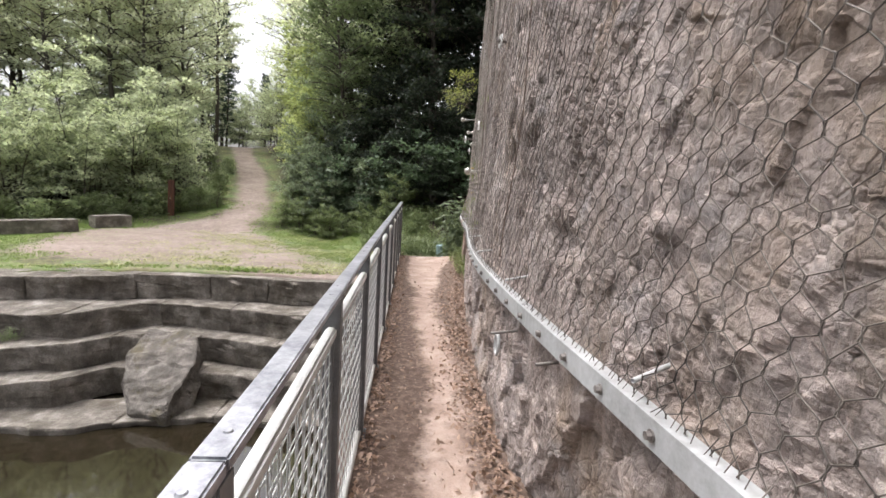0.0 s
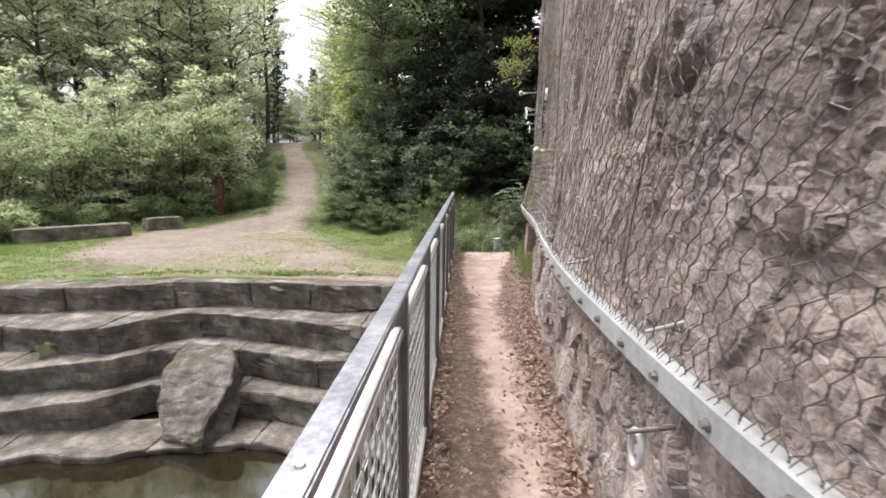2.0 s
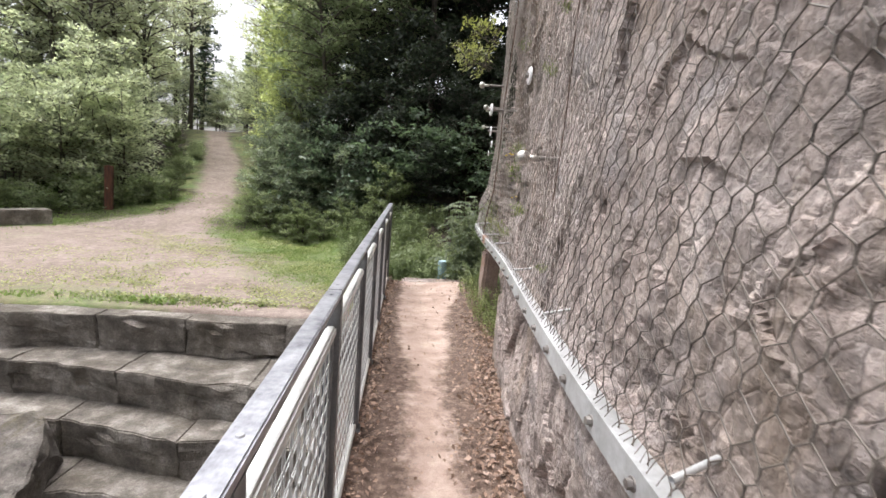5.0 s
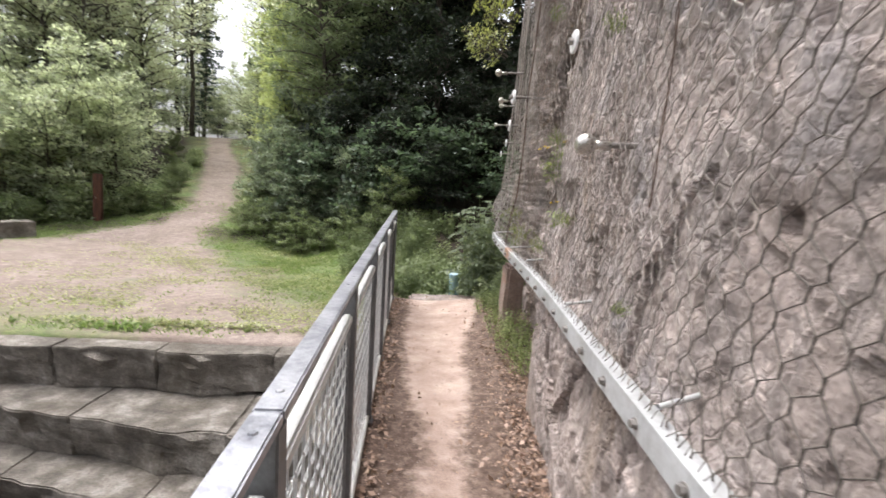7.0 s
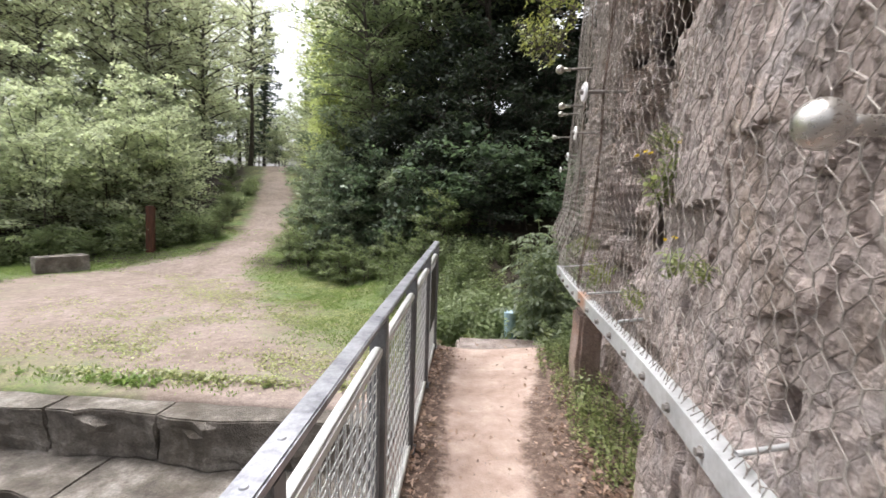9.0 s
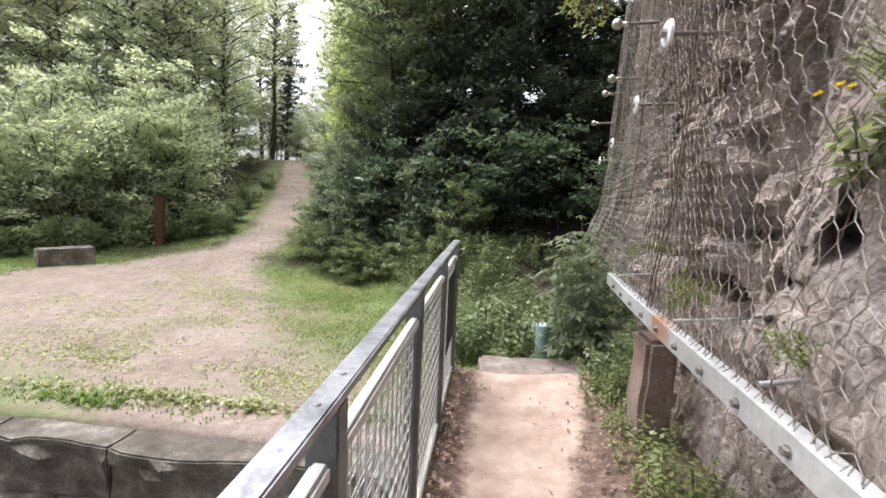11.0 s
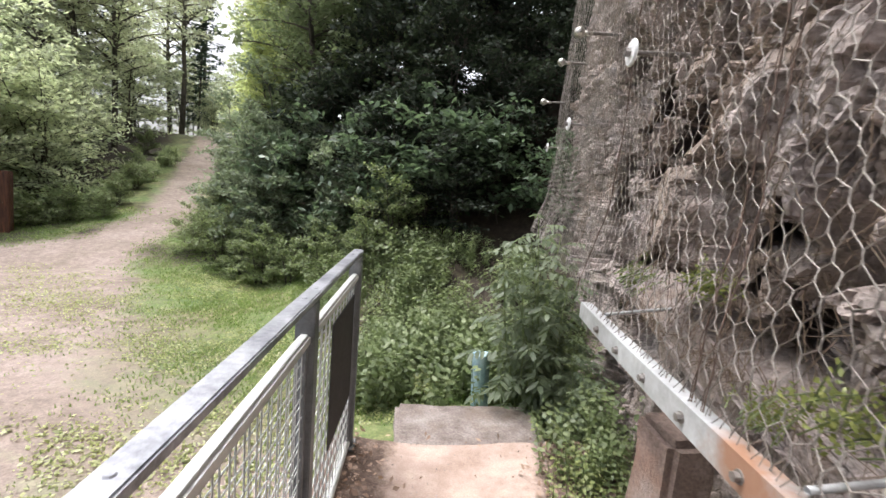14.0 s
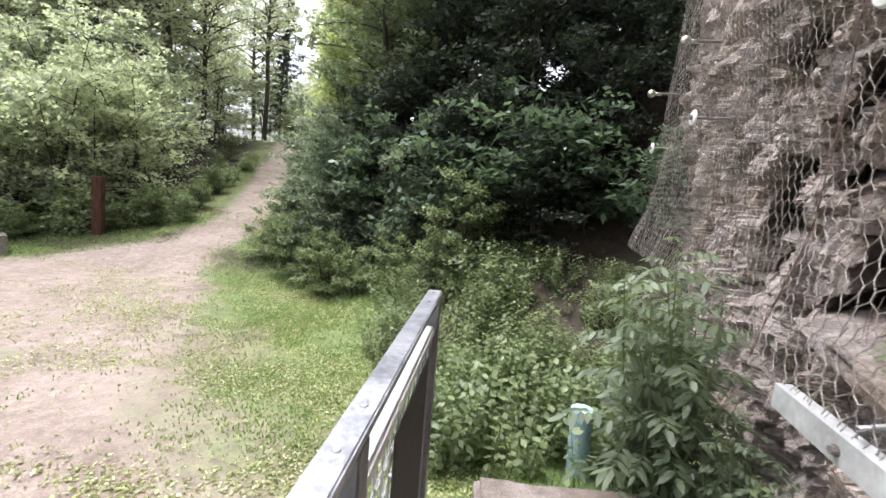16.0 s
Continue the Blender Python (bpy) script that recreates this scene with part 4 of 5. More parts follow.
def make_slab():
    bm = bmesh.new()
    rows = [((-4.06, 6.12, -1.14), (-3.14, 5.86, -1.12)), ((-4.16, 5.62, -1.36), (-3.0, 5.3, -1.36)), ((-4.0, 5.2, -1.72), (-3.02, 4.98, -1.66)), ((-3.72, 4.9, -2.0), (-3.12, 4.74, -1.98))]
    up = [[bm.verts.new(p) for p in r] for r in rows]
    lo = [[bm.verts.new((p[0] + 0.02, p[1] + 0.2, p[2] - 0.5)) for p in r] for r in rows]
    for a, b, c, d in zip(up[:-1], up[1:], lo[:-1], lo[1:]):
        bm.faces.new((a[0], b[0], b[1], a[1]))
        bm.faces.new((c[0], c[1], d[1], d[0]))
        bm.faces.new((a[0], c[0], d[0], b[0]))
        bm.faces.new((a[1], b[1], d[1], c[1]))
    bm.faces.new((up[0][0], up[0][1], lo[0][1], lo[0][0]))
    bm.faces.new((up[3][0], lo[3][0], lo[3][1], up[3][1]))
    bmesh.ops.recalc_face_normals(bm, faces=bm.faces[:])
    bmesh.ops.bevel(bm, geom=bm.edges[:], offset=0.025, segments=2, affect="EDGES")
    bmesh.ops.triangulate(bm, faces=bm.faces[:])
    bmesh.ops.subdivide_edges(bm, edges=[e for e in bm.edges if e.calc_length() > 0.2], cuts=6, use_grid_fill=True)
    for _ in range(1):
        bmesh.ops.smooth_vert(bm, verts=bm.verts[:], factor=0.5, use_axis_x=True, use_axis_y=True, use_axis_z=True)
    for v in bm.verts:
        v.co += noise.noise_vector(v.co * 2.5) * 0.06 + noise.cell_vector(v.co * 5.0) * 0.03 + noise.noise_vector(v.co * 9.0) * 0.03
    tagged(new("leaning_slab", from_bm("leaning_slab", bm, M_SLAB)), "pale rough slab lying aslant on the terrace steps", "stone slab")


make_slab()


def bench_block(x, y, ang, L, H, D=0.5):
    z = float(ground_z(x, y))
    me = rough_block("bench_block", L, D, H, M_STONE, x + y, 0.012, 3, 0.02)
    ob = new("bench_block", me)
    ob.matrix_basis = pose(x, y, z + H - 0.03, 0, 0, ang)
    tagged(ob, "long grey hewn stone block lying at the gravel edge", "stone block", "stone blocks")


bench_block(-9.37, 13.66, 55, 1.02, 0.40)
bench_block(-10.3, 11.35, 48, 2.5, 0.40)

step = new("step_stone", rough_block("step_stone", 1.02, 0.6, 0.22, M_STEP, 3.3, 0.03, 6, 0.03))
step.matrix_basis = pose(0.76, 8.55, -0.1, 0, 0, 3)
tagged(step, "flat pinkish step stone at the end of the path", "step stone")
pier = new("concrete_pier", rough_block("concrete_pier", 0.21, 0.26, 0.95, M_CONC, 8.1, 0.03, 6, 0.03))
pier.matrix_basis = pose(1.36, 7.15, 0.70, 0, 0, 4)
tagged(pier, "rough pinkish concrete pier under the steel beam", "pier")


def make_pipe():
    bm = bmesh.new()
    bmesh.ops.create_cone(bm, cap_ends=True, segments=20, radius1=0.079, radius2=0.077, depth=0.55, matrix=Matrix.Translation((0, 0, -0.275)))
    bmesh.ops.bevel(bm, geom=[e for e in bm.edges if abs(e.verts[0].co.z - e.verts[1].co.z) < 0.01], offset=0.006, segments=2, affect="EDGES")
    ob = new("marker_pipe", from_bm("marker_pipe", bm, M_PIPE, False))
    ob.matrix_basis = pose(0.93, 9.42, 0.1, 2, -3, 0)
    tagged(ob, "short faded pale blue pipe stub standing in undergrowth", "pipe")


make_pipe()


def make_post():
    bm = bmesh.new()
    bmesh.ops.create_cube(bm, size=1, matrix=Matrix.Translation((0, 0, 0.55)) @ Matrix.Diagonal((0.2, 0.2, 1.6, 1)))
    bmesh.ops.bevel(bm, geom=bm.edges[:], offset=0.02, segments=2, affect="EDGES")
    ob = new("wooden_post", from_bm("wooden_post", bm, M_WOOD))
    ob.matrix_basis = pose(-8.42, 15.45, -0.2, 1, 2, 20)
    tagged(ob, "red-brown square wooden post in front of the bushes", "post")


make_post()


# ---- plants ----
def leaves(centres, normals, lengths, widths, rng, fold=0.25):
    """Leaves as folded rhombs with their own islands."""
    n = len(centres)
    nrm = normals / (np.linalg.norm(normals, axis=1, keepdims=True) + 1e-9)
    r = rng.normal(size=(n, 3))
    d = np.cross(nrm, r)
    d /= np.linalg.norm(d, axis=1, keepdims=True) + 1e-9
    w = np.cross(nrm, d)
    L, W = lengths[:, None], widths[:, None]
    droop = nrm * (L * fold * 0.5)
    base, tip = centres - d * L * 0.5 - droop * 0.3, centres + d * L * 0.5 - droop
    left, right = centres - d * L * 0.08 + w * W * 0.5 - droop * 0.4, centres - d * L * 0.08 - w * W * 0.5 - droop * 0.4
    V = np.stack([base, left, tip, right], 1).reshape(-1, 3)
    k = (np.arange(n) * 4)[:, None]
    F = np.concatenate([k + np.array([[0, 3, 2]]), k + np.array([[0, 2, 1]])])
    return V, F


def build_tree(name, seed, height, spread, stems, limbs, per_limb, leaf, mat, base=0.2, shape=0.6, droop=0.1, trunk=0.06, up=0.35, category="tree", label=""):
    """A plant with tapered stems, limbs, twigs and single leaves."""
    rng = np.random.RandomState(seed)
    segs, rad, C, N = [], [], [], []
    for s in range(stems):
        lean = rng.normal(0, 0.10 if stems == 1 else 0.3, 2) * height * 0.5
        hs = height * (1.0 if s == 0 else rng.uniform(0.6, 1.0))
        root = np.array([rng.normal(0, 0.12 * (stems > 1)), rng.normal(0, 0.12 * (stems > 1)), -0.15])
        ts = np.linspace(0, 1, 8)
        wob = np.cumsum(rng.normal(0, 0.02 * height, (8, 2)), 0) * 0.5
        pts = np.stack([root[0] + lean[0] * ts ** 1.5 + wob[:, 0] * ts, root[1] + lean[1] * ts ** 1.5 + wob[:, 1] * ts, root[2] + hs * ts], 1)
        for i in range(7):
            segs.append((pts[i], pts[i + 1]))
            rad.append((trunk * (1 - ts[i] * 0.9), trunk * (1 - ts[i + 1] * 0.9)))
        nl = max(3, limbs // stems)
        for l in range(nl):
            t = base + (1 - base) * (l + rng.uniform(0, 1)) / nl
            o = np.array([np.interp(t, ts, pts[:, k]) for k in range(3)])
            az = l * 2.4 + rng.uniform(-0.5, 0.5) + s
            tt = (t - base) / (1 - base)
            prof = math.sin(math.pi * (0.22 + 0.7 * min(tt, 1.0))) if trunk > 0.1 else (1 - tt ** 1.6) * shape + (1 - shape) * 0.6
            ln = spread * (0.35 + 0.65 * prof) * rng.uniform(0.65, 1.15)
            el = up + rng.uniform(-0.2, 0.25) + 0.5 * t * (up > 0)
            dirv = np.array([math.cos(az) * math.cos(el), math.sin(az) * math.cos(el), math.sin(el)])
            u = np.linspace(0, 1, 5)
            lp = o + dirv * (ln * u)[:, None]
            lp[:, 2] -= droop * ln * u ** 2
            for i in range(4):
                segs.append((lp[i], lp[i + 1]))
                r0 = trunk * 0.38 * (1 - t * 0.6)
                rad.append((r0 * (1 - 0.8 * u[i]) + 0.003, r0 * (1 - 0.8 * u[i + 1]) + 0.003))
            sprays = 6
            for w in range(sprays):
                q = 0.25 + 0.75 * (w + rng.uniform(0, 1)) / sprays
                p0 = np.array([np.interp(q, u, lp[:, k]) for k in range(3)])
                side = np.array([-dirv[1], dirv[0], 0]) * rng.choice((-1, 1)) + dirv * rng.uniform(0.3, 1.0)
                side[2] += rng.uniform(-0.25, 0.3)
                side /= np.linalg.norm(side) + 1e-9
                tl = ln * rng.uniform(0.25, 0.5) * (1.2 - 0.5 * q)
                p1 = p0 + side * tl
                segs.append((p0, p1))
                rad.append((0.006 + trunk * 0.05, 0.003))
                k = max(2, int(per_limb / sprays))
                v = rng.uniform(0.1, 1.08, k)
                sc = p0 + side * (tl * v)[:, None] + rng.normal(0, 1, (k, 3)) * np.array([1, 1, 0.4]) * leaf * 1.15
                C.append(sc)
                nn = rng.normal(0, 0.55, (k, 3)) + np.array([0, 0, 1.0])
                N.append(nn)
    C, N = np.concatenate(C), np.concatenate(N)
    ln = leaf * rng.uniform(0.7, 1.35, len(C))
    V, F = leaves(C, N, ln, ln * rng.uniform(0.4, 0.6, len(C)), rng)
    top = new(name)
    tagged(top, label, category)
    part("trunk" if stems == 1 else "branchwork", tube_mesh("trunk", segs, rad, M_BARK, 5), top)
    part("crown", shaped("crown", V, F, mat), top)
    return top


def conifer(name, seed, height, spread, label):
    rng = np.random.RandomState(seed)
    segs, rad, C, N = [((0, 0, -0.2), (0, 0, height))], [(0.16, 0.02)], [], []
    for i in range(70):
        t = 0.12 + 0.88 * i / 70
        az, ln = i * 2.4, spread * (1.05 - t) * rng.uniform(0.75, 1.1) + 0.15
        d = np.array([math.cos(az), math.sin(az), -0.18 + 0.4 * t])
        p0 = np.array([0, 0, height * t])
        segs.append((p0, p0 + d * ln))
        rad.append((0.03, 0.006))
        k = 60
        q = rng.uniform(0.1, 1, k)
        side = np.array([-d[1], d[0], 0])
        c = p0 + d * (ln * q)[:, None] + side * (rng.uniform(-1, 1, k) * ln * 0.25 * (1.15 - q))[:, None]
        c[:, 2] -= rng.uniform(0, 0.25, k)
        C.append(c)
        N.append(rng.normal(0, 0.5, (k, 3)) + np.array([0, 0, 1.0]))
    C, N = np.concatenate(C), np.concatenate(N)
    ln = rng.uniform(0.2, 0.42, len(C))
    V, F = leaves(C, N, ln, ln * 0.32, rng)
    top = tagged(new(name), label, "tree")
    part("trunk", tube_mesh("trunk", segs, rad, M_BARK, 5), top)
    part("crown", shaped("crown", V, F, M_FIR), top)
    return top


def plant(ob, spots, rng, group, sink=0.0):
    """Sets the first of a kind at the first spot and copies at the rest: rows of x, y, scale."""
    for i, (x, y, s) in enumerate(spots):
        m = pose(x, y, float(ground_z(x, y)) - sink, rng.uniform(-3, 3), rng.uniform(-3, 3), rng.uniform(0, 360)) @ Matrix.Diagonal((s, s, s * rng.uniform(0.92, 1.1), 1))
        if i == 0:
            ob.matrix_basis = m
            tagged(ob, group=group)
        else:
            c = copy_thing(ob, m)
            c.matrix_basis = m


rng = random.Random(5)
bush_a = build_tree("young_tree", 1, 4.3, 1.7, 5, 48, 125, 0.12, M_LEAF_A, 0.1, 0.6, 0.2, 0.035, 0.3, "young tree", "bushy young broadleaf tree with pale green leaves")
bush_b = build_tree("young_tree", 2, 3.8, 1.6, 4, 44, 125, 0.12, M_LEAF_A, 0.08, 0.7, 0.2, 0.035, 0.25, "young tree", "bushy young broadleaf tree with thin stems")
shrub = build_tree("shrub", 3, 2.2, 1.3, 5, 40, 170, 0.09, M_LEAF_E, 0.08, 0.7, 0.25, 0.025, 0.35, "shrub", "dense dark green shrub at the wood's edge")
shrub_dark = build_tree("shrub", 23, 2.3, 1.3, 5, 38, 150, 0.10, M_LEAF_B, 0.1, 0.6, 0.25, 0.025, 0.35, "shrub", "shrub under the tall trees, its leaves coloured dark for shade")
shrub_l = build_tree("shrub", 13, 1.5, 1.0, 5, 34, 150, 0.075, M_LEAF_D, 0.05, 0.7, 0.25, 0.02, 0.4, "shrub", "fresh green shrub beside the track")
tree_a = build_tree("broadleaf_tree", 4, 12.0, 3.0, 1, 54, 105, 0.20, M_LEAF_C, 0.25, 0.5, 0.25, 0.16, 0.35, "tree", "tall light green broadleaf tree with an airy crown, leaves paled for haze")
tree_b = build_tree("broadleaf_tree", 5, 10.5, 3.0, 1, 48, 210, 0.19, M_LEAF_B, 0.12, 0.55, 0.25, 0.15, 0.2, "tree", "tall broadleaf tree with a dense crown, leaves coloured dark for shade")
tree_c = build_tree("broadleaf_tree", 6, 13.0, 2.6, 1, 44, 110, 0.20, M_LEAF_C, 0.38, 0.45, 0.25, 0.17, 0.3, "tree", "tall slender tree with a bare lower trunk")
tree_d = build_tree("broadleaf_tree", 8, 10.0, 2.6, 1, 56, 210, 0.17, M_LEAF_F, 0.08, 0.6, 0.3, 0.13, 0.25, "tree", "mid-green broadleaf tree leafy to the ground")
tree_e = build_tree("broadleaf_tree", 9, 8.5, 2.0, 1, 46, 150, 0.18, M_LEAF_G, 0.12, 0.6, 0.25, 0.10, 0.35, "tree", "sunlit yellow-green young tree beside the track")
fern = build_tree("fern_clump", 15, 0.8, 0.6, 6, 36, 70, 0.09, M_FERN, 0.05, 0.6, 0.5, 0.01, 0.4, "fern", "pale green fern clump under the young trees")
fir = conifer("conifer", 7, 12.0, 2.4, "dark conifer on the hill")

plant(bush_a, [(-9.1, 17.5, 0.95), (-10.4, 16.6, 1.05), (-12.0, 16.2, 0.95), (-10.4, 19.8, 1.1), (-13.8, 15.4, 1.0), (-11.6, 18.6, 1.1), (-15.8, 14.6, 1.0), (-14.0, 18.0, 1.15), (-17.5, 15.5, 1.1)], rng, "young trees by the gravel")
plant(bush_b, [(-9.7, 16.3, 0.9), (-11.2, 15.4, 0.9), (-13.0, 14.3, 0.9), (-10.4, 18.0, 1.1), (-14.8, 13.4, 0.9), (-12.8, 17.2, 1.05), (-16.6, 12.6, 0.95), (-16.2, 16.6, 1.1), (-18.5, 13.0, 1.0), (-12.6, 21.0, 1.2), (-15.2, 20.0, 1.2), (-18.0, 18.2, 1.2), (-20.5, 16.0, 1.2), (-13.8, 24.5, 1.4), (-17.0, 23.0, 1.4), (-20.8, 20.5, 1.4), (-24.0, 18.0, 1.4), (-14.5, 29.0, 1.5), (-18.5, 27.5, 1.6), (-23.0, 24.0, 1.6), (-22.0, 12.0, 1.3), (-9.0, 31.0, 1.3), (-17.0, 34.0, 1.5), (-8.0, 36.0, 1.6), (-11.5, 37.0, 1.2), (-14.2, 38.5, 1.3), (-12.7, 40.0, 1.3), (-16.2, 38.0, 1.4), (-13.4, 35.5, 0.8)], rng, "young trees by the gravel")
plant(shrub, [(-3.4, 15.8, 0.95), (-2.6, 15.0, 0.95), (-1.5, 14.5, 0.9), (-3.9, 17.2, 1.1), (-2.9, 16.4, 1.3), (-4.2, 19.4, 1.2), (-5.0, 22.7, 1.2), (-6.2, 26.2, 1.3)], rng, "shrubs at the wood's edge")
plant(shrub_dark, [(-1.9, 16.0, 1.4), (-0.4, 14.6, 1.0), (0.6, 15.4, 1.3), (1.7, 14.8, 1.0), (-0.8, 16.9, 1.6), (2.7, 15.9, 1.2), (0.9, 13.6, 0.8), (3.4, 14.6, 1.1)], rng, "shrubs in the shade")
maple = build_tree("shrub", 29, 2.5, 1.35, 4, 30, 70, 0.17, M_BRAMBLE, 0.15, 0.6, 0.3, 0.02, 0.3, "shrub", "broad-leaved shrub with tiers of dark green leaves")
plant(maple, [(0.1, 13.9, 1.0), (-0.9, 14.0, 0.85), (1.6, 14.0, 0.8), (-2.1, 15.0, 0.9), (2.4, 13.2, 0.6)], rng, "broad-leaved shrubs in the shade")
plant(shrub_l, [(-7.4, 16.9, 0.4), (-8.3, 15.9, 0.35), (-9.6, 14.9, 0.4), (-11.3, 14.0, 0.4), (-7.9, 18.2, 0.5), (-8.5, 20.0, 0.5), (-13.3, 12.7, 0.45), (-14.5, 12.0, 0.5), (-4.3, 15.9, 0.7), (-3.6, 14.5, 0.6), (-2.5, 13.6, 0.6), (-1.3, 13.0, 0.6), (-3.0, 14.0, 0.5), (-1.9, 13.3, 0.5), (-0.6, 12.6, 0.6), (-4.3, 15.0, 0.6), (-4.7, 17.8, 0.7), (-5.3, 20.6, 0.7), (-0.2, 13.2, 0.9), (-7.9, 16.4, 0.5), (-8.9, 15.4, 0.45), (-10.5, 14.6, 0.5), (-12.3, 13.2, 0.5), (-9.6, 21.5, 0.6), (-11.2, 25.0, 0.7), (-8.0, 27.8, 0.7)], rng, "low shrubs beside the track")
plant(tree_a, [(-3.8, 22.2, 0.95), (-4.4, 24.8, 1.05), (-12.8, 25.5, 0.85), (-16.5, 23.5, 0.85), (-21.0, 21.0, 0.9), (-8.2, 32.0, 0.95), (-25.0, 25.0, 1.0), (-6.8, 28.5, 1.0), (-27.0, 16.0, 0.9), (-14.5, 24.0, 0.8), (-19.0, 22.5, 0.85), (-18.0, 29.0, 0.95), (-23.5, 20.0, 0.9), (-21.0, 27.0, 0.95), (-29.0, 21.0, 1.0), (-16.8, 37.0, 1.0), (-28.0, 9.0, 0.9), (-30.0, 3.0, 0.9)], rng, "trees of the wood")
# the last five stand unseen behind the camera, added to dim the near cliff
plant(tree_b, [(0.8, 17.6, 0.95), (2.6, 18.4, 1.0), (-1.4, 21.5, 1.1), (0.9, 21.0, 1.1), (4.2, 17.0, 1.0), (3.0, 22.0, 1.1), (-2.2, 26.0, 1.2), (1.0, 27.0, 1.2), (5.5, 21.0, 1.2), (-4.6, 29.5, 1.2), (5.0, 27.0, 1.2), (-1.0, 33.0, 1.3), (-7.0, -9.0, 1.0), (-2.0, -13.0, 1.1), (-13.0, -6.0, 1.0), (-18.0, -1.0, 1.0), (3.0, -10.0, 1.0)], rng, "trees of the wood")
plant(tree_d, [(-2.4, 18.2, 0.9), (-1.0, 18.8, 1.0), (-3.5, 21.2, 0.9)], rng, "trees of the wood")
plant(tree_e, [(-4.9, 21.2, 0.8), (-5.9, 24.6, 0.9), (-4.2, 18.9, 0.5)], rng, "young trees beside the track")
plant(fern, [(-8.9 - 0.62 * i + rng.uniform(-0.3, 0.3), 15.7 - 0.42 * i + rng.uniform(-0.1, 1.6), rng.uniform(0.7, 1.4)) for i in range(14)] + [(-7.9 - 0.25 * i + rng.uniform(-0.3, 0.1), 16.6 + 1.1 * i, rng.uniform(0.6, 1.1)) for i in range(8)] + [(-11.9, 10.2, 1.2), (-12.7, 9.7, 1.5), (-11.6, 9.5, 1.0), (-13.4, 9.2, 1.5), (-12.3, 8.8, 1.2), (-13.0, 10.6, 1.6), (-11.9, 11.2, 1.3)], rng, "ferns under the young trees")
plant(tree_c, [(-12.9, 23.8, 0.9), (-14.4, 22.0, 0.85), (-18.5, 20.0, 0.85), (-22.5, 17.5, 0.85), (-17.8, 26.0, 0.95), (-22.5, 25.0, 1.0), (-17.5, 34.0, 1.0), (-0.2, 19.8, 1.0), (2.0, 20.0, 1.0), (-26.0, 11.0, 0.9), (-27.0, 29.0, 1.0), (-12.6, 21.6, 0.8), (-16.4, 20.8, 0.8), (-20.4, 19.0, 0.8), (-15.6, 27.0, 0.9), (-19.8, 24.0, 0.9), (-24.5, 14.5, 0.85), (-23.8, 28.0, 1.0), (-15.0, 35.0, 1.0)], rng, "trees of the wood")
plant(fir, [(-15.0, 37.0, 0.6), (-12.9, 40.0, 0.5), (-18.2, 41.0, 0.95), (-15.2, 46.0, 0.6), (-18.0, 31.5, 0.8), (-9.0, 43.0, 1.0), (-19.0, 46.0, 1.1), (-20.0, 37.5, 0.9)], rng, "conifers on the hill")


def build_herb(name, seed, height, stems, leaf, mat, spread, category, label):
    """Upright stems with leaves in pairs."""
    rng = np.random.RandomState(seed)
    segs, rad, C, N = [], [], [], []
    for s in range(stems):
        r = np.array([rng.normal(0, spread * 0.5), rng.normal(0, spread * 0.5), -0.05])
        h = height * rng.uniform(0.55, 1.1)
        tip = r + np.array([rng.normal(0, 0.18 * h), rng.normal(0, 0.18 * h), h])
        segs.append((r, tip))
        rad.append((0.004, 0.002))
        k = int(h / 0.055) + 3
        for i in range(k):
            t = 0.2 + 0.8 * i / k
            p = r + (tip - r) * t
            az = i * 1.57 + rng.uniform(-0.3, 0.3)
            for sgn in (0, math.pi):
                o = np.array([math.cos(az + sgn), math.sin(az + sgn), 0.1]) * leaf * 0.65
                C.append(p + o)
                N.append(np.array([o[0] * 3, o[1] * 3, 1.0]) + rng.normal(0, 0.3, 3))
    C, N = np.array(C), np.array(N)
    ln = leaf * rng.uniform(0.7, 1.3, len(C))
    V, F = leaves(C, N, ln, ln * 0.58, rng)
    top = tagged(new(name), label, category)
    tagged(part("stalk", tube_mesh("stalk", segs, rad, M_LEAF_D, 3), top), kind="stuff")
    part("foliage", shaped("foliage", V, F, mat), top)
    return top


nettle = build_herb("nettle_clump", 21, 0.62, 34, 0.062, M_LEAF_D, 0.42, "herb", "clump of fresh green nettles in the undergrowth")
spots = []
for i in range(46):
    y = rng.uniform(9.3, 13.0)
    x = rng.uniform(-0.15, 1.9) if y < 11 else rng.uniform(-1.0, 2.2)
    if abs(x - 0.85) < 0.42 and y < 9.75:
        continue
    spots.append((x, y, rng.uniform(0.6, 1.15)))
spots += [(1.4, 7.75, 0.55), (1.45, 8.0, 0.7), (1.5, 8.4, 0.7)]
plant(nettle, spots, rng, "undergrowth")
for ob in [o for o in scene.objects if o.name.startswith("nettle_clump") and o.location.y < 8.2 and o.location.x > 0]:
    ob.location.z = 0.0
path_weed = build_herb("path_weed", 27, 0.3, 26, 0.036, M_WEED, 0.22, "weed", "yellow-green weeds at the foot of the rock")
plant(path_weed, [(1.2, 6.3, 0.7), (1.22, 6.6, 0.8), (1.28, 6.85, 0.9), (1.26, 6.1, 0.8), (1.3, 5.85, 0.8), (1.38, 6.45, 1.1), (1.17, 7.2, 0.6), (1.24, 7.5, 0.8), (1.26, 7.8, 0.9), (1.34, 5.5, 0.6)], rng, "weeds along the path", 0.0)
for ob in [o for o in scene.objects if o.name.startswith("path_weed") and o.parent is None]:
    ob.location.z = 0.02



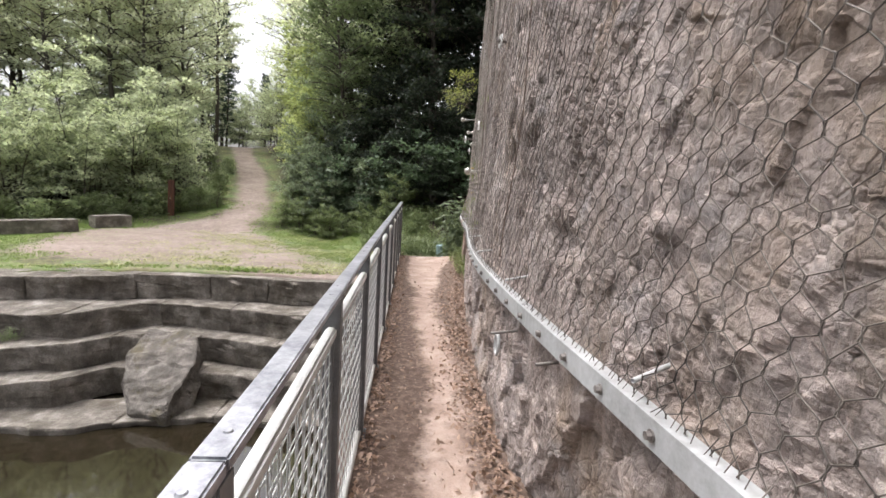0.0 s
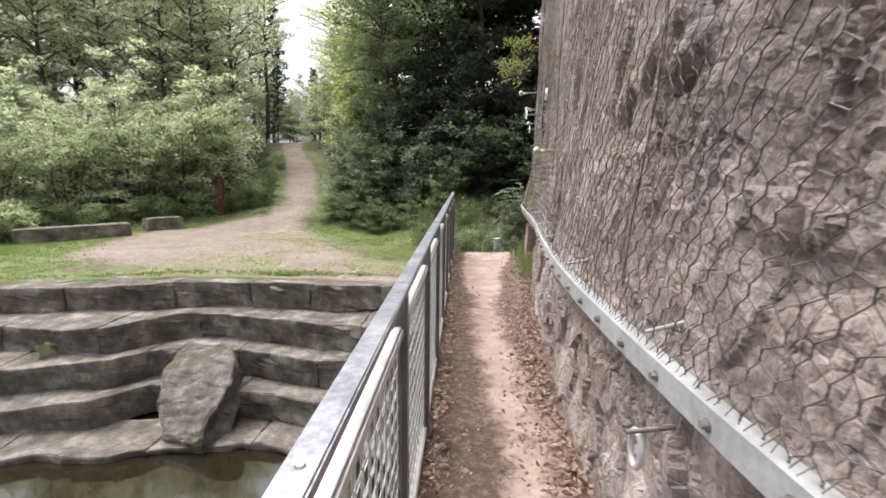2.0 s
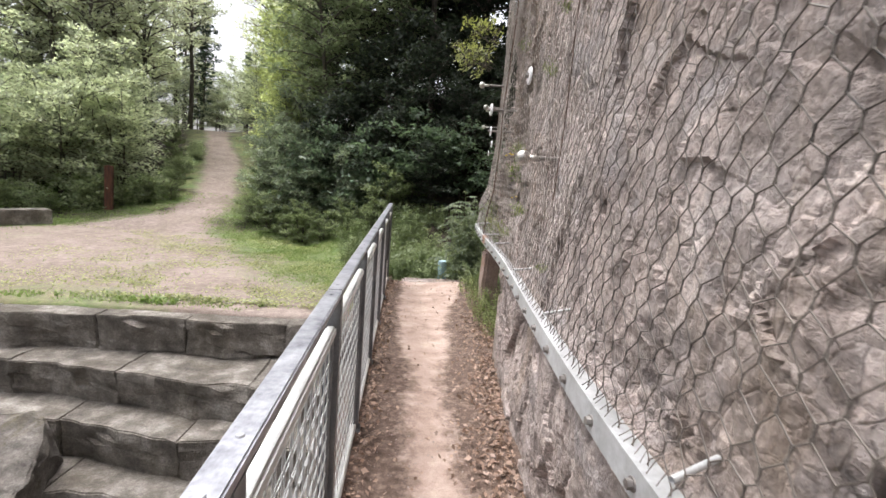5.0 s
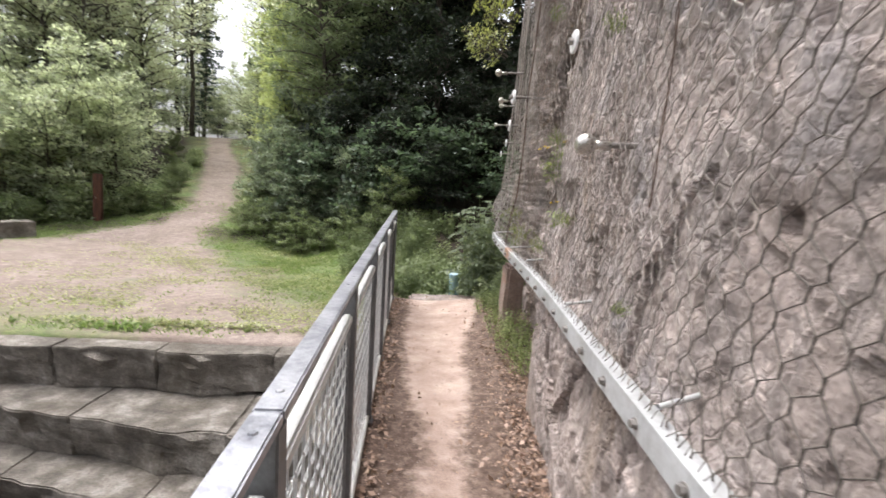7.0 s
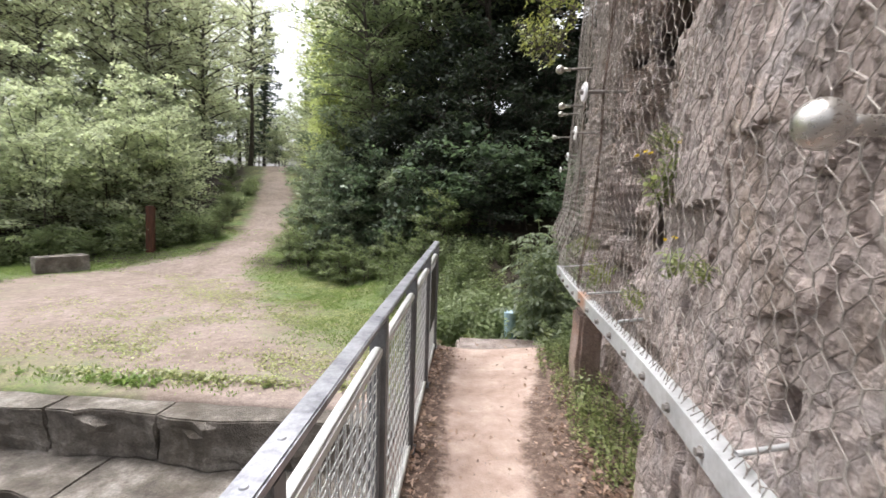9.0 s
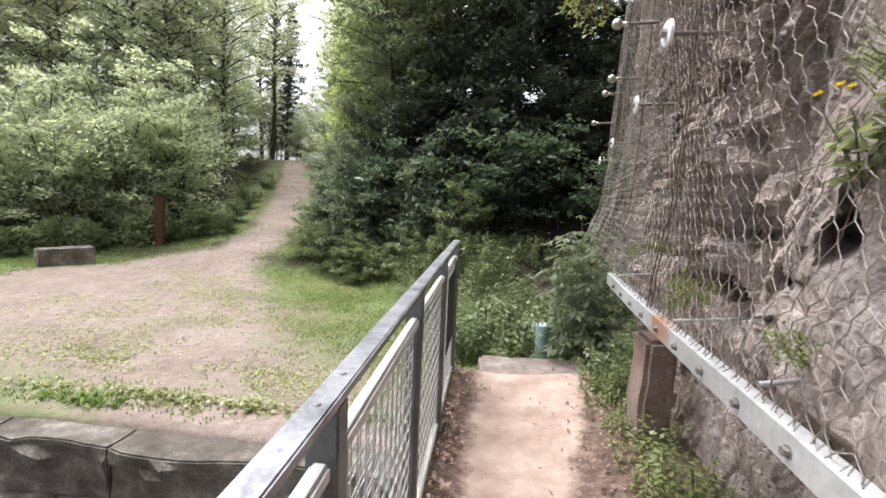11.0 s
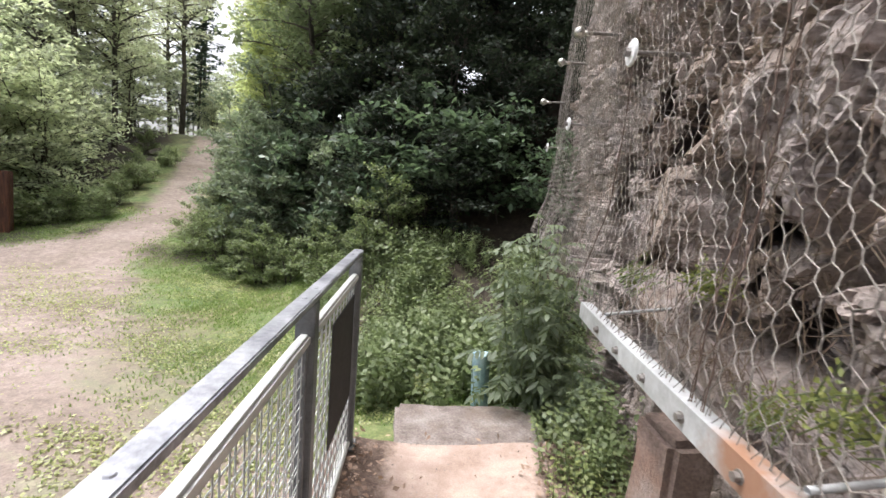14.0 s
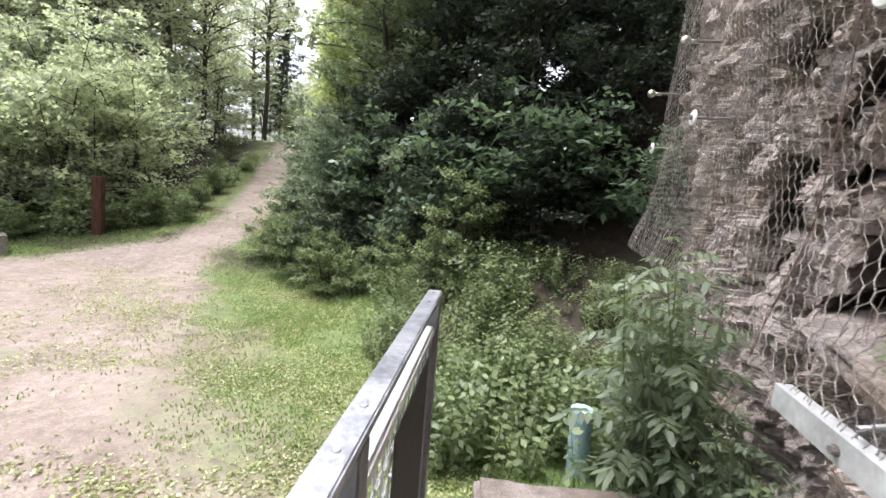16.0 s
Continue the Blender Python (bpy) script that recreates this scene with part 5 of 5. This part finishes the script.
def build_elder(name, seed, height, stems, spread, leaf, mat, label):
    """Upright stems with drooping compound leaves, each a midrib with paired leaflets."""
    rng = np.random.RandomState(seed)
    segs, rad, V, F, k = [], [], [], [], 0
    for s in range(stems):
        az0, h = rng.uniform(0, 6.28), height * rng.uniform(0.55, 1.0)
        root = np.array([rng.normal(0, 0.1), rng.normal(0, 0.1), -0.05])
        tip = root + np.array([math.cos(az0), math.sin(az0), 0]) * spread * rng.uniform(0.1, 0.55) + np.array([0, 0, h])
        mid = 0.5 * (root + tip) + rng.normal(0, 0.05, 3)
        for a, b, ra, rb in ((root, mid, 0.010, 0.007), (mid, tip, 0.007, 0.003)):
            segs.append((a, b))
            rad.append((ra, rb))
        n = int(h / 0.10)
        for i in range(n):
            t = 0.18 + 0.82 * i / (n - 1)
            p = root + (mid - root) * t * 2 if t < 0.5 else mid + (tip - mid) * (t - 0.5) * 2
            az = az0 + i * 2.2 + rng.uniform(-0.5, 0.5)
            L = leaf * rng.uniform(0.75, 1.2) * (1.1 - 0.35 * t)
            d = np.array([math.cos(az), math.sin(az), rng.uniform(0.15, 0.6)])
            side = np.array([-d[1], d[0], 0.0])
            q = [p + d * L * u + np.array([0, 0, -0.45 * L * u * u]) for u in (0, 0.35, 0.7, 1.0)]
            for a, b in zip(q[:-1], q[1:]):
                segs.append((a, b))
                rad.append((0.0025, 0.0018))
            for u, sg in ((0.34, 1), (0.34, -1), (0.52, 1), (0.52, -1), (0.7, 1), (0.7, -1), (0.86, 1), (0.86, -1), (1.0, 0)):
                c = p + d * L * u + np.array([0, 0, -0.45 * L * u * u])
                w = side * sg + d * (0.35 if sg else 1.0) + rng.normal(0, 0.12, 3)
                w[2] -= 0.25 + 0.4 * u * u
                w /= np.linalg.norm(w)
                ln = L * rng.uniform(0.34, 0.46)
                across = np.cross(w, np.array([0, 0, 1.0]) + rng.normal(0, 0.3, 3))
                across *= ln * 0.19 / (np.linalg.norm(across) + 1e-9)
                sag = np.array([0, 0, -0.1 * ln])
                V += [c, c + w * ln * 0.3 + across, c + w * ln * 0.68 + across * 0.8 + sag, c + w * ln + sag * 2, c + w * ln * 0.68 - across * 0.8 + sag, c + w * ln * 0.3 - across]
                F += [(k, k + 5, k + 2, k + 1), (k + 5, k + 4, k + 3, k + 2)]
                k += 6
    top = tagged(new(name), label, "shrub")
    part("branchwork", tube_mesh("branchwork", segs, rad, M_LEAF_D, 5), top)
    part("foliage", shaped("foliage", V, F, mat), top)
    return top


elder = build_elder("elder_shrub", 35, 1.95, 10, 0.6, 0.27, M_ELDER, "leafy elder shrub with drooping compound leaves against the netting")
plant(elder, [(1.27, 8.98, 0.95), (1.45, 9.4, 0.85), (1.5, 8.55, 0.5)], rng, "elder by the rock")

overhang = build_tree("overhanging_branch", 41, 0.55, 0.4, 3, 12, 26, 0.06, M_LEAF_Y, 0.1, 0.5, 0.3, 0.01, 0.5, "branch", "yellow-green leafy branch growing out of the rock")
overhang.matrix_basis = pose(1.2, 8.6, 3.25, 0, -60, 0)
for m in (pose(1.35, 9.6, 3.5, 0, -70, 30), pose(1.3, 9.0, 3.75, 0, -50, -40)):
    copy_thing(overhang, m)


# ---- small growth: grass, litter, roots ----
def make_grass():
    rng = np.random.RandomState(51)
    n = 110000
    x, y = rng.uniform(-12, 1.0, n), rng.uniform(5.5, 18, n)
    inside = np.minimum(np.minimum(x - GRAVEL_L(y), GRAVEL_R(y) - x), y - 8.1) + 0.25 * fractal(x, y, 21, 0.8, 3)
    keep = np.clip(0.3 - inside * 0.5, 0.004, 1)
    thin = np.clip(0.15 + (x - GRAVEL_R(y)) * 0.32 + (y - 9.0) * 0.14, 0.0, 1)
    keep = np.where((y < 14) & (x > GRAVEL_R(y) - 0.6), keep * thin * np.clip(0.6 + 0.8 * fractal(x, y, 35, 1.6, 3), 0.05, 1), keep)
    keep = np.where((y < 8.9) & (x < -0.4), np.clip(fractal(x, y, 25, 1.2, 3) * 0.8, 0.01, 0.5), keep)
    strip = np.clip(1 - np.abs(y - C1(x) - 0.78) / 0.2, 0, 1)
    keep = np.maximum(keep, strip * np.clip(0.35 + 0.9 * fractal(x, y, 27, 1.5, 2), 0, 1))
    ok = (rng.uniform(0, 1, n) < keep) & ~((x > -0.15) & (y < 8.9)) & (y > C1(x) + 0.5)
    x, y, strip = x[ok], y[ok], strip[ok]
    z = ground_z(x, y)
    k = 4
    X, Y, Z = (np.repeat(a, k) for a in (x, y, z))
    S = np.repeat(strip, k)
    X, Y = X + rng.normal(0, 0.04, len(X)), Y + rng.normal(0, 0.04, len(X))
    h = rng.uniform(0.012, 0.036, len(X)) * (1 + 0.6 * S)
    az = rng.uniform(0, 6.28, len(X))
    lean = rng.uniform(0.2, 1.0, len(X)) * h
    w = rng.uniform(0.005, 0.014, len(X))
    b = np.stack([X, Y, Z - 0.01], 1)
    sd = np.stack([-np.sin(az), np.cos(az), az * 0], 1) * w[:, None]
    tip = b + np.stack([np.cos(az) * lean, np.sin(az) * lean, h + 0.01], 1)
    V = np.stack([b - sd, b + sd, tip], 1).reshape(-1, 3)
    F = np.arange(len(V)).reshape(-1, 3)
    tagged(new("grass", shaped("grass", V, F, M_GRASS)), "short patchy grass round the gravel square", "grass", kind="stuff")
    # broad low leaves among the grass
    m = 190000
    x, y = rng.uniform(-9, 0.5, m), rng.uniform(7.3, 14, m)
    patchy = np.clip(fractal(x, y, 29, 0.8, 4, 0.6) * 1.1 + 0.4, 0.03, 1)
    reach = np.clip(1.15 - np.abs(x - GRAVEL_R(y) - 0.7) / 4.0, 0.05, 1)
    band = np.clip(1 - np.abs(y - C1(x) - 1.55 - 0.3 * fractal(x, x * 0, 37, 0.6, 2)) / 0.5, 0, 1) * np.clip((x + 6.2) / 1.5, 0, 1)
    keep = np.maximum(patchy * reach * np.clip((y - C1(x) - 0.9) / 0.8, 0.05, 1), band * np.clip(0.25 + 1.2 * fractal(x, y, 33, 1.4, 3), 0.04, 0.9))
    verge = np.clip(1 - np.abs(y - C1(x) - 0.8) / 0.2, 0, 1) * np.clip(0.25 + 1.2 * fractal(x, y, 39, 1.3, 2), 0, 1)
    keep = np.maximum(keep, verge)
    ok = (rng.uniform(0, 1, m) < keep * 0.9) & ~((x > -0.15) & (y < 8.9)) & (y > C1(x) + 0.55)
    x, y, band, verge = x[ok], y[ok], band[ok], verge[ok]
    c = np.stack([x, y, ground_z(x, y) + rng.uniform(0.008, 0.022, len(x)) + 0.08 * verge * rng.uniform(0, 1, len(x))], 1)
    ln = rng.uniform(0.016, 0.04, len(x)) * (1 + 0.9 * verge + 0.5 * band * rng.uniform(0, 1, len(x)))
    V, F = leaves(c, rng.normal(0, 0.35, (len(x), 3)) + (0, 0, 1.0), ln, ln * 0.6, rng)
    tagged(new("ground_herbs", shaped("ground_herbs", V, F, M_HERB)), "low broad-leaved herbs in the grass", "herbs", kind="stuff")


make_grass()



def build_rosette(name, seed, n, mat, label):
    """A tuft of long arching leaves from one root."""
    rng = np.random.RandomState(seed)
    V, F = [], []
    for i in range(n):
        az, L, el = rng.uniform(0, 6.28), rng.uniform(0.09, 0.2), rng.uniform(0.35, 1.2)
        d, w = np.array([math.cos(az), math.sin(az), 0]), rng.uniform(0.010, 0.022)
        sd = np.array([-d[1], d[0], 0])
        r0 = rng.normal(0, 0.035, 3) * (1, 1, 0)
        k = len(V)
        for u, ww in ((0, 0.35), (0.35, 0.8), (0.7, 1.0), (1.0, 0.1)):
            p = r0 + d * L * u * math.cos(el) + np.array([0, 0, L * (math.sin(el) * u - 0.35 * u * u)])
            V += [p - sd * w * ww, p + sd * w * ww]
        F += [(k + 2 * q, k + 2 * q + 1, k + 2 * q + 3, k + 2 * q + 2) for q in range(3)]
    top = tagged(new(name), label, "weed")
    part("foliage", shaped("foliage", V, F, mat), top)
    return top


weed = build_rosette("weed_tuft", 91, 26, M_GRASS, "tuft of broad-bladed weeds behind the terrace edge")
plant(weed, [(-3.2 + dx, 7.68 + dy, sc) for dx, dy, sc in ((0, 0, 1.1), (-0.2, 0.05, 0.9), (0.19, -0.02, 0.9), (0.34, 0.03, 0.8), (-0.36, 0.02, 0.75), (0.09, 0.1, 0.9), (-2.2, 0.15, 0.6), (1.5, 0.12, 0.5), (-1.2, 0.1, 0.55), (-3.1, -0.2, 0.6))], rng, "weeds at the terrace edge")


def make_litter():
    rng = np.random.RandomState(61)
    n = 9500
    y = rng.uniform(-2.5, 8.15, n)
    right = rng.uniform(0, 1, n) < 0.74
    edge = BEAM_X(y)
    x = np.where(right, edge + 0.02 - np.abs(rng.normal(0, 0.15, n)), 0.03 + np.abs(rng.normal(0, 0.075, n)))
    few = rng.uniform(0, 1, n) < 0.06
    x = np.where(few, rng.uniform(0.1, 0.9, n), x)
    x = np.where((y > 5.2) & right, x + rng.uniform(0, 0.2, n), x)
    keep = (y < 6.3) | (rng.uniform(0, 1, n) < 0.8)
    x, y = x[keep], y[keep]
    c = np.stack([x, y, 0.03 + rng.uniform(0, 0.025, len(x))], 1)
    ln = rng.uniform(0.012, 0.048, len(x))
    V, F = leaves(c, rng.normal(0, 0.5, (len(x), 3)) + (0, 0, 1.0), ln, ln * rng.uniform(0.4, 0.75, len(x)), rng, 0.5)
    tagged(new("leaf_litter", shaped("leaf_litter", V, F, M_LITTER)), "dry brown fallen leaves along both path edges", "leaf litter", kind="stuff")
    # grit
    m = 2600
    x, y = rng.uniform(0.02, 1.1, m), rng.uniform(-2, 8.1, m)
    c = np.stack([x, y, np.full(m, 0.012) + 0.02 * np.clip((x - 0.75) / 0.3, 0, 1)], 1)
    ln = rng.uniform(0.004, 0.014, m)
    V, F = leaves(c, rng.normal(0, 0.6, (m, 3)) + (0, 0, 1.0), ln, ln * 0.8, rng, -0.8)
    tagged(new("path_grit", shaped("path_grit", V, F, M_STEP)), "small loose grit on the trodden path", "grit", kind="stuff")


make_litter()


def make_rock_growth():
    """Dry roots and tufts caught behind the netting."""
    rng = np.random.RandomState(71)
    segs, rad = [], []
    for cy, cz, n, s in ((6.6, 2.0, 260, 0.35), (6.2, 1.5, 120, 0.3), (7.2, 1.6, 160, 0.3), (5.4, 2.6, 120, 0.3), (7.0, 1.05, 160, 0.25), (7.7, 1.1, 120, 0.3)):
        y, z = cy + rng.normal(0, s, n), cz + rng.normal(0, s * 0.8, n)
        x = np.minimum(cliff_face(y, z)[0], net_x(y, z) + 0.25) - 0.01
        p = np.stack([x, y, np.maximum(z, 0.97)], 1)
        d = rng.normal(0, 1, (n, 3)) * np.array([0.25, 0.6, 1.0]) * 0.16
        d[:, 2] = -np.abs(d[:, 2])
        d[:, 0] = np.minimum(d[:, 0], 0.02)
        q = p + d
        q[:, 2] = np.maximum(q[:, 2], 0.9)
        q[:, 0] = np.maximum(q[:, 0], net_x(q[:, 1], np.maximum(q[:, 2], 0.96)) + 0.015)
        mid = 0.5 * (p + q) + rng.normal(0, 0.02, (n, 3)) * (0.3, 1, 1)
        mid[:, 0] = np.maximum(mid[:, 0], net_x(mid[:, 1], np.maximum(mid[:, 2], 0.96)) + 0.012)
        segs += [np.stack([p, mid], 1), np.stack([mid, q], 1)]
        rad += [np.stack([np.full(n, 0.002), np.full(n, 0.0015)], 1), np.stack([np.full(n, 0.0015), np.full(n, 0.0008)], 1)]
    tagged(new("dry_roots", tube_mesh("dry_roots", np.concatenate(segs), np.concatenate(rad), M_STRAW)), "tangled dry roots and grass behind the netting", "roots", kind="stuff")


make_rock_growth()
tuft = build_herb("rock_tuft", 81, 0.22, 22, 0.024, M_LEAF_Y, 0.1, "herb", "small yellow-green tuft growing in a rock crevice")
for i, (y, z, s) in enumerate(((5.45, 1.85, 1.0), (4.9, 1.35, 0.7), (5.6, 1.1, 0.9), (4.5, 2.3, 0.9), (6.4, 1.1, 1.2), (7.0, 1.25, 1.0), (4.2, 2.6, 0.8), (3.9, 1.1, 0.5), (7.6, 1.15, 1.3), (6.1, 2.9, 1.0), (6.6, 1.0, 1.0))):
    x = float(net_x(np.array([y]), np.array([z]))[0]) + 0.05
    s *= 0.6
    m = pose(x, y, z, 0, -50, 20 * i) @ Matrix.Diagonal((s, s, s, 1))
    if i == 0:
        tuft.matrix_basis = m
    else:
        c = copy_thing(tuft, m)
        c.matrix_basis = m


def build_ragwort(name, seed, height, stems, label):
    """Leafy stems that lean out through the netting and carry yellow flower heads."""
    plant_ob = build_herb(name, seed, height, stems, 0.05, M_WEED, 0.05, "flower", label)
    rng = np.random.RandomState(seed)
    for i in range(3):
        c = np.array([rng.normal(0, 0.03), rng.normal(0, 0.03), height * rng.uniform(0.85, 1.05)])
        a = np.linspace(0, 2 * math.pi, 12, endpoint=False) + rng.uniform(0, 1)
        out = np.stack([np.cos(a), np.sin(a), 0.25 + 0 * a], 1)
        ln = np.full(12, 0.014)
        V, F = leaves(c + out * 0.007, rng.normal(0, 1, (12, 3)), ln, ln * 0.6, rng)
        part("flower_head", shaped("flower_head", V, F, M_FLOWER), plant_ob, "bright yellow petals")
    return plant_ob


ragwort = build_ragwort("ragwort", 83, 0.22, 5, "ragwort with yellow flowers growing through the netting")
for i, (y, z, s) in enumerate(((5.5, 1.62, 1.0), (5.2, 1.32, 0.7), (5.42, 1.7, 0.8))):
    m = pose(float(net_x(np.array([y]), np.array([z]))[0]) + 0.04, y, z, 0, -28, 50 * i) @ Matrix.Diagonal((s, s, s, 1))
    if i == 0:
        ragwort.matrix_basis = m
        tagged(ragwort, group="ragwort on the rock")
    else:
        copy_thing(ragwort, m).matrix_basis = m
sprout = copy_thing(nettle, pose(-5.95, 5.72, -1.27))
sprout.matrix_basis = pose(-5.95, 5.74, -1.28, 0, 0, 40) @ Matrix.Diagonal((0.36, 0.36, 0.36, 1))


def make_ring():
    """A steel ring hanging from a peg under the beam."""
    y, z = 0.93, 0.70
    x = float(BEAM_X(y)) - 0.05
    a = np.linspace(0, 2 * math.pi, 25)
    pts = np.stack([x + 0.0 * a, y + 0.045 * np.sin(a), z - 0.055 + 0.06 * np.cos(a)], 1)
    tagged(new("steel_ring", rope("steel_ring", pts, 0.011, M_MESHW, 8)), "pale steel ring hanging from a rock peg", "ring")


make_ring()
